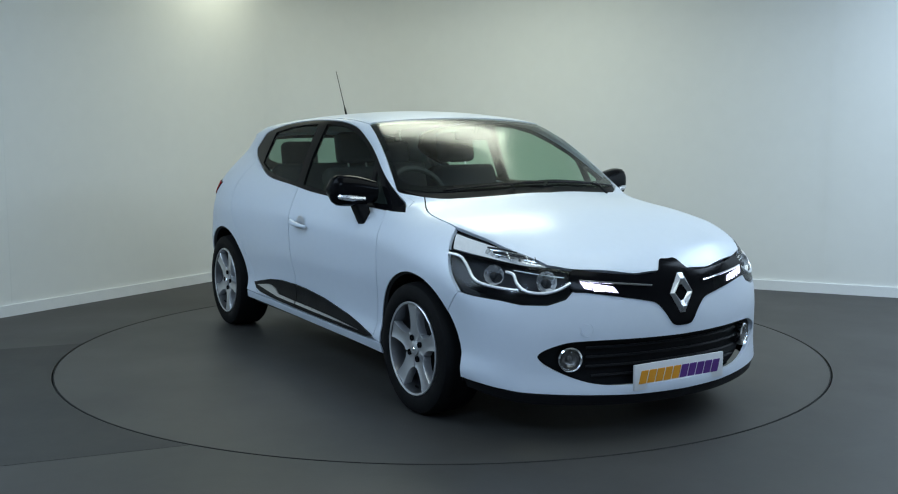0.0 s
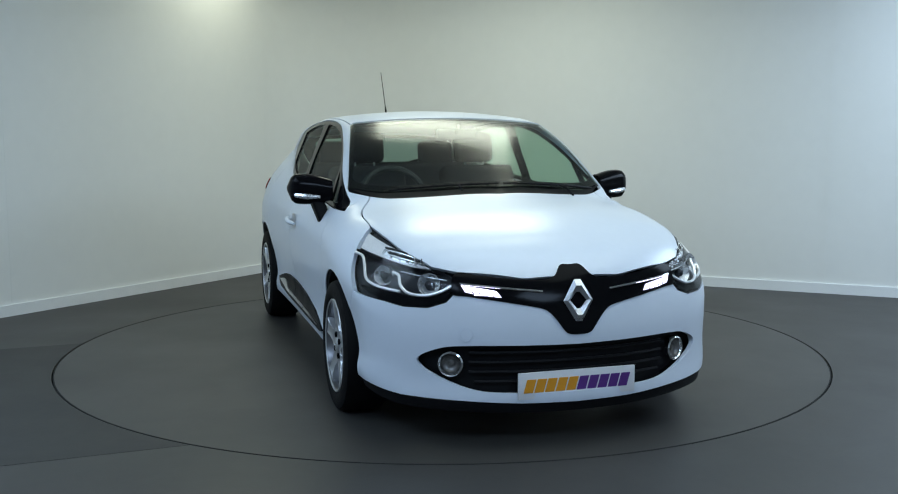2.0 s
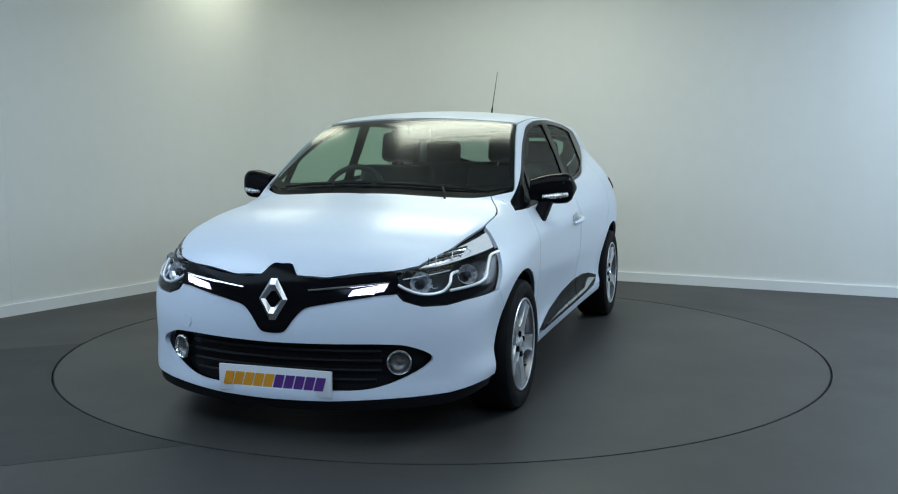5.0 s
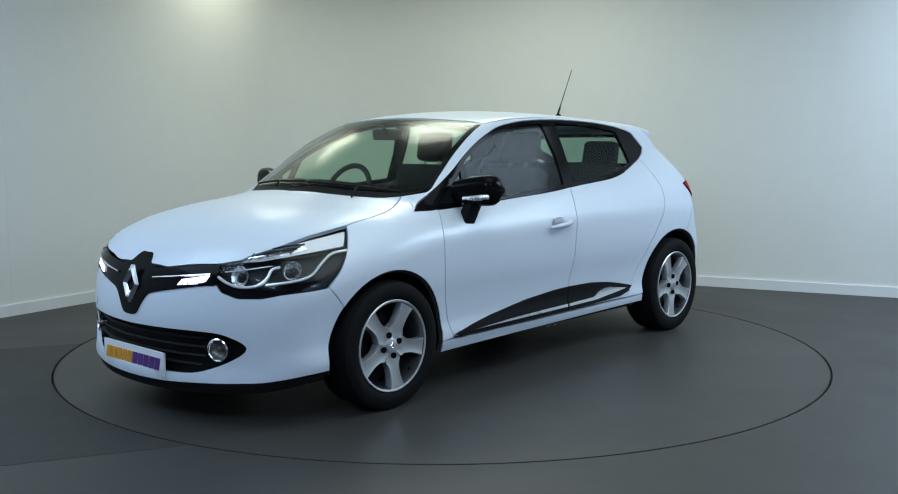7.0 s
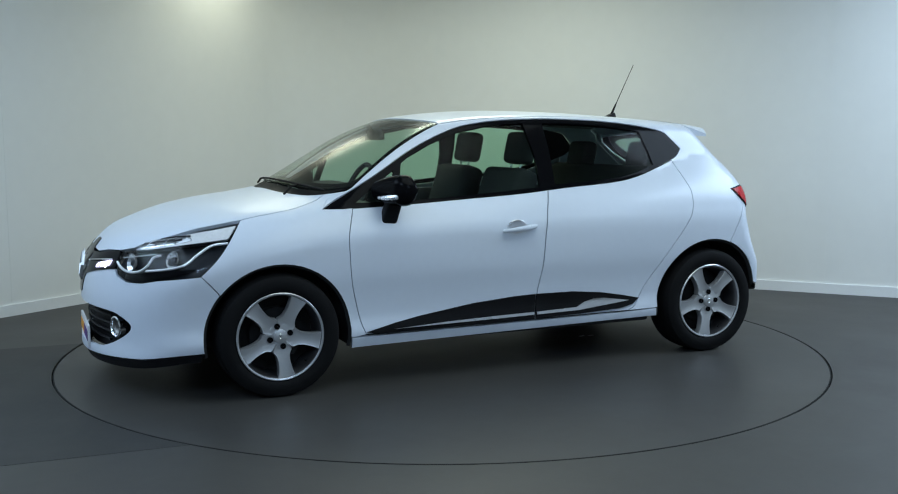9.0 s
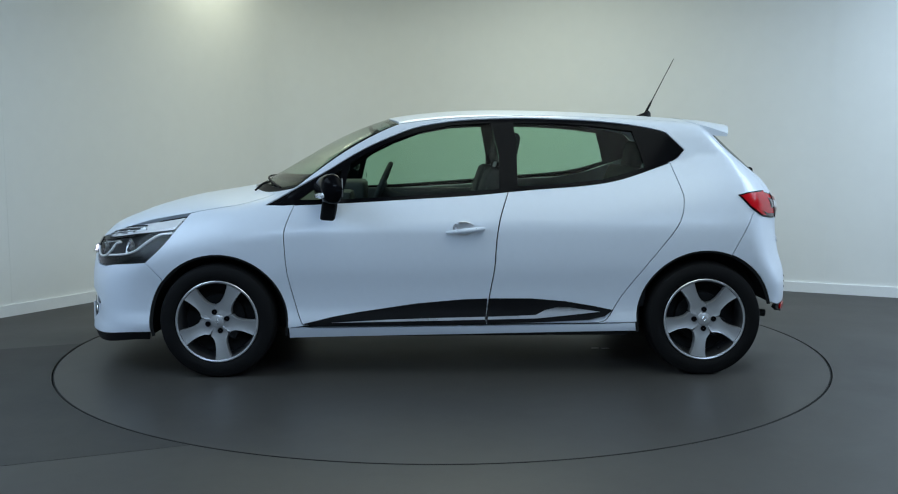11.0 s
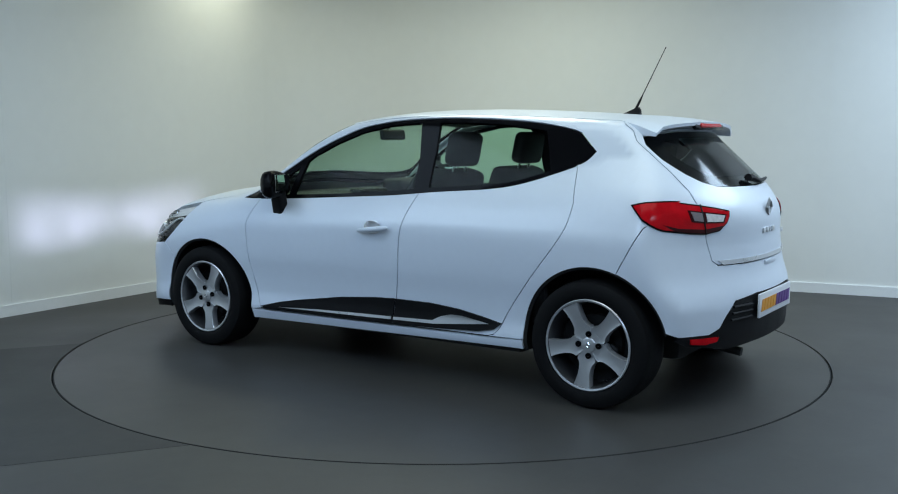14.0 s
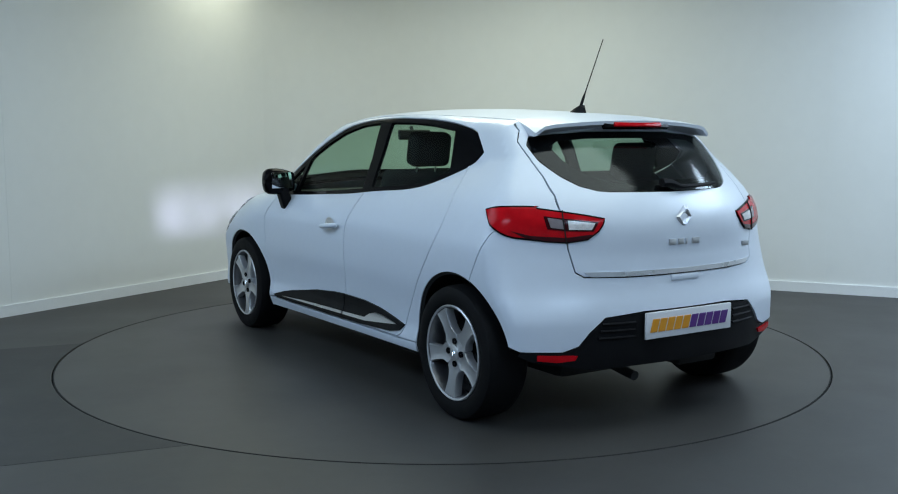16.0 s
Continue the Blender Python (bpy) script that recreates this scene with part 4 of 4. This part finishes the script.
def wing_mirror(s):
    bm = bmesh.new()
    rows = []
    # rounded shell, swept from the foot outwards
    for t in np.linspace(0, 1, 13):
        y = 0.755 + 0.213 * t
        h = 0.080 * (0.55 + 0.45 * math.sin(math.pi * min(0.12 + 0.62 * t, 1))) * (1 if t < 0.8 else math.sqrt(max(1 - ((t - 0.8) / 0.205) ** 2, 0.01)))
        dep = 0.085 * (1 - 0.25 * t) * (1 if t < 0.8 else math.sqrt(max(1 - ((t - 0.8) / 0.205) ** 2, 0.02)))
        zc = 1.000 + 0.006 * t
        ring = []
        for j in range(16):
            a = 2 * math.pi * j / 16
            cx, cz = math.cos(a), math.sin(a)
            x = -0.595 + (dep * cx if cx > 0 else 0.038 * cx) * abs(cx) ** -0.25 if abs(cx) > 1e-6 else -0.595
            z = zc + h * cz * max(abs(cz), 1e-6) ** -0.25
            ring.append(bm.verts.new((x - 0.05 * t, s * y, z)))
        rows.append(ring)
    for a, b in zip(rows, rows[1:]):
        for j in range(16):
            bm.faces.new((a[j], a[(j + 1) % 16], b[(j + 1) % 16], b[j]))
    bm.faces.new(rows[0])
    bm.faces.new(rows[-1])
    bmesh.ops.recalc_face_normals(bm, faces=bm.faces)
    shell = part("wing_mirror", bm, GLOSSBLACK, car, "gloss black door mirror with a clear indicator strip")
    bm = bmesh.new()
    box(bm, -0.046, 0.034, -0.032, 0.032, -0.092, 0.085, 0.018, 3, m=pose(-0.592, s * 0.812, 0.908, s * -20, -10, 0))
    part("mirror_foot", bm, BLACK, shell)
    bm = bmesh.new()
    tube(bm, [(-0.527, s * 0.82, 0.966), (-0.55, s * 0.88, 0.968), (-0.585, s * 0.93, 0.975), (-0.63, s * 0.949, 0.985)], [0.008, 0.014, 0.016, 0.010], 8)
    part("indicator", bm, LAMPGREY, shell, "clear indicator strip")
    bm = bmesh.new()
    box(bm, -0.003, 0.003, -0.078, 0.078, -0.048, 0.048, 0.002, m=pose(-0.658, s * 0.848, 1.012, 0, 0, s * 14))
    part("mirror_pane", bm, MIRROR, shell)


for s, d in ((1, front_doors[0]), (-1, front_doors[1])):
    handle(d, s)
    wing_mirror(s)

# number plates with a dealer's print, kept as plain bars
def plate(x, y0, z, yaw, tilt, h, name):
    root = bmesh.new()
    box(root, -0.006, 0.006, -0.262, 0.262, -h / 2, h / 2, 0.004)
    bmesh.ops.transform(root, matrix=pose(x, y0, z, 0, tilt, yaw), verts=root.verts)
    ob = part(name, root, PLATE, car, "white plate with an orange and purple dealer print")
    for k in range(10):
        col = ORANGE if k < 5 else PURPLE
        bm = bmesh.new()
        w = 0.047
        y = -0.236 + k * w + 0.003
        slant = Matrix.Identity(4)
        slant[1][2] = 0.28
        box(bm, 0.0065, 0.009, y, y + w - 0.006, -h * 0.25, h * 0.25, 0.001, 1, m=slant)
        bmesh.ops.transform(bm, matrix=pose(x, y0, z, 0, tilt, yaw), verts=bm.verts)
        part("print_bar", bm, col, ob, smooth=False)


plate(0.842, 0, 0.263, 0, 0, 0.112, "front_plate")
plate(-3.203, 0, 0.461, 180, 0, 0.116, "rear_plate")


# wheels
def wheel(cx, s, phase):
    """A tyre on a five-spoke rim; y points outwards before mirroring."""
    root = new("wheel")
    root.parent = car
    root.location = (cx, s * 0.852, 0.303)
    flip = Matrix.Diagonal((1, s, 1, 1))
    bm = bmesh.new()
    lathe(bm, [(0.208, -0.20), (0.25, -0.212), (0.288, -0.205), (0.303, -0.185), (0.306, -0.15), (0.3065, -0.10), (0.306, -0.045), (0.303, -0.016), (0.296, 0.000), (0.28, 0.008), (0.255, 0.011), (0.232, 0.008), (0.219, 0.000), (0.214, -0.008)], 72)
    bmesh.ops.transform(bm, matrix=flip, verts=bm.verts)
    bmesh.ops.recalc_face_normals(bm, faces=bm.faces)
    part("tyre", bm, RUBBER, root, "worn black rubber tyre")
    bm = bmesh.new()
    lathe(bm, [(0.216, 0.000), (0.218, 0.004), (0.213, 0.007), (0.206, 0.003), (0.201, -0.012), (0.196, -0.045), (0.190, -0.15), (0.2, -0.19)], 60)
    bmesh.ops.transform(bm, matrix=flip, verts=bm.verts)
    bmesh.ops.recalc_face_normals(bm, faces=bm.faces)
    part("rim", bm, SHADEDBARREL, root, "silver alloy wheel rim, darkened for the shade inside")
    bm = bmesh.new()
    lathe(bm, [(0.2165, -0.004), (0.2185, 0.0045), (0.2145, 0.008), (0.2075, 0.0055), (0.2045, -0.004), (0.203, -0.016)], 72)
    bmesh.ops.transform(bm, matrix=flip, verts=bm.verts)
    bmesh.ops.recalc_face_normals(bm, faces=bm.faces)
    part("rim_lip", bm, ALLOY, root, "bright turned rim lip")
    # near-black disc: the shade between the spokes is put into its colour
    bm = bmesh.new()
    lathe(bm, [(0.196, -0.13), (0.135, -0.125), (0.132, -0.095), (0.06, -0.095), (0.05, -0.04), (0.002, -0.04)], 40)
    bmesh.ops.transform(bm, matrix=flip, verts=bm.verts)
    bmesh.ops.recalc_face_normals(bm, faces=bm.faces)
    part("brake_disc", bm, GAP, root, "brake disc, blackened for the shade behind the spokes")
    bm = bmesh.new()
    box(bm, 0.07, 0.125, -0.095, -0.055, -0.055, 0.055, 0.012, m=pose(0, 0, 0, 0, 150, 0))
    bmesh.ops.transform(bm, matrix=flip, verts=bm.verts)
    bmesh.ops.recalc_face_normals(bm, faces=bm.faces)
    part("brake_caliper", bm, DARKALLOY, root, "dark brake caliper")
    bm = bmesh.new()
    lathe(bm, [(0.066, -0.05), (0.064, -0.014), (0.036, -0.0125), (0.034, -0.006), (0.030, -0.004), (0.002, -0.003)], 40)
    bmesh.ops.transform(bm, matrix=flip, verts=bm.verts)
    bmesh.ops.recalc_face_normals(bm, faces=bm.faces)
    part("hub", bm, ALLOY, root, "silver hub with a centre cap")
    bm = bmesh.new()
    diamond(bm, Matrix.Diagonal((1, s, 1, 1)) @ pose(0, -0.004, 0, 0, 0, 90), 0.011, 0.017, 0.005, 0.003)
    bmesh.ops.recalc_face_normals(bm, faces=bm.faces)
    part("cap_badge", bm, CHROME, root, "small chrome lozenge on the cap", smooth=False)
    for k in range(5):
        a = math.radians(72 * k + phase)
        bm = bmesh.new()
        rows = []
        for r, half, y in ((0.030, 0.0215, -0.012), (0.062, 0.0445, -0.011), (0.070, 0.0475, -0.010), (0.077, 0.0470, -0.0095), (0.086, 0.0395, -0.009), (0.10, 0.0335, -0.0075), (0.125, 0.0310, -0.005), (0.15, 0.0325, -0.003), (0.18, 0.0375, 0.000), (0.2055, 0.0440, 0.002)):
            edge = 0.0055
            rows.append([bm.verts.new((r - (0.0045 if abs(h) > half - 0.001 and r > 0.2 else 0), yy, h)) for h, yy in ((-half, y - 0.040), (-half, y - 0.005), (-half + edge * 0.5, y), (-half + edge, y - 0.001), (-half * 0.45, y - 0.003), (0, y - 0.004), (half * 0.45, y - 0.003), (half - edge, y - 0.001), (half - edge * 0.5, y), (half, y - 0.005), (half, y - 0.040))])
        for p, q in zip(rows, rows[1:]):
            for j in range(10):
                bm.faces.new((p[j], p[j + 1], q[j + 1], q[j]))
        bmesh.ops.transform(bm, matrix=flip @ pose(0, 0, 0, 0, math.degrees(a), 0), verts=bm.verts)
        bmesh.ops.recalc_face_normals(bm, faces=bm.faces)
        part("spoke", bm, ALLOY, root)
    for k in range(4):
        b = math.radians(90 * k + phase + 8)
        bm = bmesh.new()
        lathe(bm, [(0.0145, -0.02), (0.0145, -0.0055), (0.012, -0.005), (0.010, -0.0075), (0.001, -0.008)], 16)
        bmesh.ops.transform(bm, matrix=flip @ pose(0.052 * math.cos(b), 0, -0.052 * math.sin(b)), verts=bm.verts)
        bmesh.ops.recalc_face_normals(bm, faces=bm.faces)
        part("wheel_bolt", bm, GLOSSBLACK, root, "dark recessed wheel bolt")
    # the tyre's valve
    bm = bmesh.new()
    tube(bm, [(0.190, -0.03, 0), (0.176, -0.012, 0)], 0.004, 8)
    bmesh.ops.transform(bm, matrix=flip @ pose(0, 0, 0, 0, phase + 36, 0), verts=bm.verts)
    part("valve", bm, RUBBER, root)
    return root


for cx in (0.0, -2.589):
    for s in (1, -1):
        wheel(cx, s, (98 if s > 0 else 54) if cx == 0 else 82)

# arch liners, floor pan
for cx, cz, r in (FA, RA):
    for s in (1, -1):
        bm = bmesh.new()
        rows = []
        for a in np.linspace(-12, 192 if cx > -1 else 169, 30):
            c, q = math.cos(radians(a)), math.sin(radians(a))
            yo = float(skin("side", [(cx + r * c, max(cz + r * q, 0.2))])[0][1]) - 0.004
            rows.append([bm.verts.new(v) for v in ((cx + (r + 0.002) * c, s * yo, cz + (r + 0.002) * q), (cx + (r - 0.012) * c, s * (yo - 0.012), cz + (r - 0.012) * q), (cx + (r + 0.012) * c, s * (yo - 0.05), cz + (r + 0.012) * q), (cx + (r + 0.012) * c, s * 0.52, cz + (r + 0.012) * q), (cx, s * 0.50, cz))])
        for a, b in zip(rows, rows[1:]):
            for k in range(4):
                bm.faces.new((a[k], a[k + 1], b[k + 1], b[k]))
        bmesh.ops.remove_doubles(bm, verts=bm.verts, dist=0.0005)
        part("arch_liner", bm, UNDER, car, "black plastic wheel arch liner")
bm = bmesh.new()
box(bm, -2.90, 0.70, -0.48, 0.48, 0.19, 0.32, 0.05)
box(bm, -2.2, -0.4, -0.79, 0.79, 0.205, 0.30, 0.02)
part("floor_pan", bm, UNDER, car, "dark underbody")
bm = bmesh.new()
tube(bm, [(-2.6, 0.24, 0.24), (-2.95, 0.24, 0.25), (-3.12, 0.24, 0.225)], 0.022, 14)
part("exhaust", bm, DARKALLOY, car, "steel exhaust tail pipe")
bm = bmesh.new()
box(bm, -3.10, -2.90, -0.30, -0.05, 0.225, 0.33, 0.03)
part("silencer", bm, UNDER, car)

# aerial and wipers
bm = bmesh.new()
zr = float(skin("top", [(-2.42, 0)])[0][2])
rows = []
for t in np.linspace(0, 1, 9):
    w = 0.040 * math.sin(math.pi * (0.08 + 0.86 * t)) ** 0.5
    h = 0.004 + 0.040 * t**1.2 * (1 if t < 0.9 else 0.5)
    x = -2.365 - 0.10 * t
    rows.append([bm.verts.new(v) for v in ((x, -w, zr - 0.008), (x, -w * 0.5, zr - 0.002 + h), (x, w * 0.5, zr - 0.002 + h), (x, w, zr - 0.008))])
for a, b in zip(rows, rows[1:]):
    for k in range(3):
        bm.faces.new((a[k], a[k + 1], b[k + 1], b[k]))
bm.faces.new(rows[0]), bm.faces.new(rows[-1])
bmesh.ops.recalc_face_normals(bm, faces=bm.faces)
aerial = part("aerial", bm, BLACK, car, "black roof aerial with a raked whip")
bm = bmesh.new()
tube(bm, [(-2.435, 0, zr + 0.02), (-2.46, 0, zr + 0.07), (-2.475, 0, zr + 0.10), (-2.60, 0, zr + 0.345)], [0.008, 0.007, 0.003, 0.0022], 8)
part("aerial_whip", bm, BLACK, aerial)

for y0, y1, y2 in ((0.42, 0.05, 0.60), (-0.18, -0.52, 0.02)):
    bm = bmesh.new()
    a = skin("top", [(-0.14, y0)])[0]
    bl = [skin("top", [(x, y)])[0] + np.array([0, 0, 0.009]) for x, y in zip(-0.168 - 0.40 * np.abs(np.linspace(y1, y2, 6)) ** 2, np.linspace(y1, y2, 6))]
    tube(bm, [Vector(q) for q in bl], 0.006, 6)
    mid = bl[3]
    tube(bm, [Vector(a) + Vector((0, 0, 0.004)), Vector(a).lerp(Vector(mid), 0.5) + Vector((0, 0, 0.014)), Vector(mid)], 0.006, 6)
    part("wiper", bm, BLACK, car, "black windscreen wiper")
bm = bmesh.new()
rw = [Vector(q) + Vector((-0.018, 0, 0.012)) for q in rear_line([(y, 1.055 + 0.03 * abs(y) - 0.02 * (y < 0)) for y in np.linspace(0.05, -0.30, 8)])]
tube(bm, rw, [0.020, 0.018, 0.012, 0.010, 0.010, 0.009, 0.008, 0.006], 8)
part("rear_wiper", bm, BLACK, car, "black rear wiper on the tailgate glass")


# ---- cabin
def seat(y, x0, rear=False):
    root = new("seat")
    root.parent = car
    tagged(root, "dark fabric car seat")
    wy = 0.24 if not rear else 0.58
    for name, args, m in (("seat_cushion", (-0.26, 0.24, -wy, wy, -0.09, 0.09), pose(x0, y, 0.52, 0, -8, 0)),
                          ("seat_back", (-0.07, 0.07, -wy, wy, -0.32, 0.30), pose(x0 - 0.31, y, 0.80, 0, -18, 0))):
        bm = bmesh.new()
        box(bm, *args, 0.055, 3, m=m)
        part(name, bm, FABRIC, root)
    for yy in ((0,) if not rear else (-0.36, 0.36)):
        bm = bmesh.new()
        box(bm, -0.05, 0.05, -0.125, 0.125, -0.09, 0.10, 0.045, 4, m=pose(x0 - 0.455, y + yy, 1.20 if not rear else 1.14, 0, -12, 0))
        part("headrest", bm, FABRIC, root)
        bm = bmesh.new()
        for d in (-0.06, 0.06):
            tube(bm, [(x0 - 0.40, y + yy + d, 1.03), (x0 - 0.445, y + yy + d, 1.15)], 0.006, 6)
        part("headrest_post", bm, SATIN, root)


seat(0.36, -1.12)
seat(-0.36, -1.12)
seat(0, -1.98, True)
bm = bmesh.new()
box(bm, -0.60, -0.20, -0.70, 0.70, 0.62, 0.93, 0.05, 3)
box(bm, -0.72, -0.55, -0.52, -0.20, 0.86, 1.0, 0.04, 3)
box(bm, -0.66, -0.55, -0.14, 0.14, 0.55, 0.95, 0.03, 2)
part("dashboard", bm, CABIN, car, "dark moulded dashboard")
bm = bmesh.new()
ringm = pose(-0.80, -0.36, 0.93, 0, 66, 0)
tube(bm, [ringm @ Vector((0.185 * math.cos(a), 0.185 * math.sin(a), 0)) for a in (2 * math.pi * k / 36 for k in range(36))], 0.016, 8, True)
wheel_ob = part("steering_wheel", bm, CABIN, car, "black leather steering wheel")
bm = bmesh.new()
box(bm, -0.07, 0.07, -0.08, 0.08, -0.03, 0.02, 0.02, 2, m=ringm)
box(bm, -0.02, 0.02, -0.18, 0.18, -0.015, 0.005, 0.005, 1, m=ringm)
tube(bm, [ringm @ Vector((0, 0, -0.01)), ringm @ Vector((0, 0, -0.25))], 0.04, 10)
part("wheel_boss", bm, CABIN, wheel_ob)
bm = bmesh.new()
box(bm, -0.02, 0.015, -0.115, 0.115, -0.032, 0.032, 0.015, 3, m=pose(-0.80, 0.0, 1.285, 0, 10, 0))
tube(bm, [(-0.79, 0, 1.29), (-0.76, 0, 1.335)], 0.012, 8)
part("inside_mirror", bm, CABIN, car, "small rear-view mirror behind the windscreen")
roof_in = whole(np.vstack([line("top", [(-0.93, 0.0), (-0.94, 0.3), (-1.0, 0.50)]), line("top", [(-1.2, 0.515), (-1.5, 0.52), (-1.9, 0.505), (-2.3, 0.485), (-2.55, 0.45)]), line("top", [(-2.55, 0.45), (-2.57, 0.2), (-2.57, 0.0)])]))
sheet("headliner", LINER, car, "top", roof_in, lift=-0.035, gap=0, rim=0, label="pale grey roof lining")
bm = bmesh.new()
box(bm, -2.85, -2.30, -0.56, 0.56, 0.90, 0.93, 0.01)
part("parcel_shelf", bm, CABIN, car, "dark parcel shelf")
for s in (1, -1):
    bm = bmesh.new()
    box(bm, -2.3, -0.42, s * 0.715 - 0.02, s * 0.715 + 0.02, 0.35, 0.93, 0.015)
    part("door_lining", bm, CABIN, car, "dark inner door lining")


# ---------------------------------------------------------------- movement
TURN = [(0.0, -58.82), (0.5, -59.98), (1.0, -62.89), (1.5, -67.1), (2.0, -73.07), (2.5, -79.01), (3.0, -85.23), (3.5, -90.95), (4.0, -97.17), (4.5, -102.91), (7.0, -132.82), (7.5, -138.61), (8.0, -144.68), (8.5, -150.45), (9.0, -156.56), (11.5, -185.13), (12.0, -191.05), (12.5, -196.7), (13.0, -202.76), (13.5, -208.5), (14.0, -214.55), (14.5, -220.16), (15.0, -226.23), (15.5, -231.88), (16.0, -238.01)]
OFFSET = (1.2138, -0.0456)


def motions():
    rows = [(t, pose(0, 0, 0, 0, 0, a)) for t, a in TURN]
    walk(table, rows)
    walk(car, [(t, m @ pose(OFFSET[0], OFFSET[1], 0)) for t, m in rows])


motions()
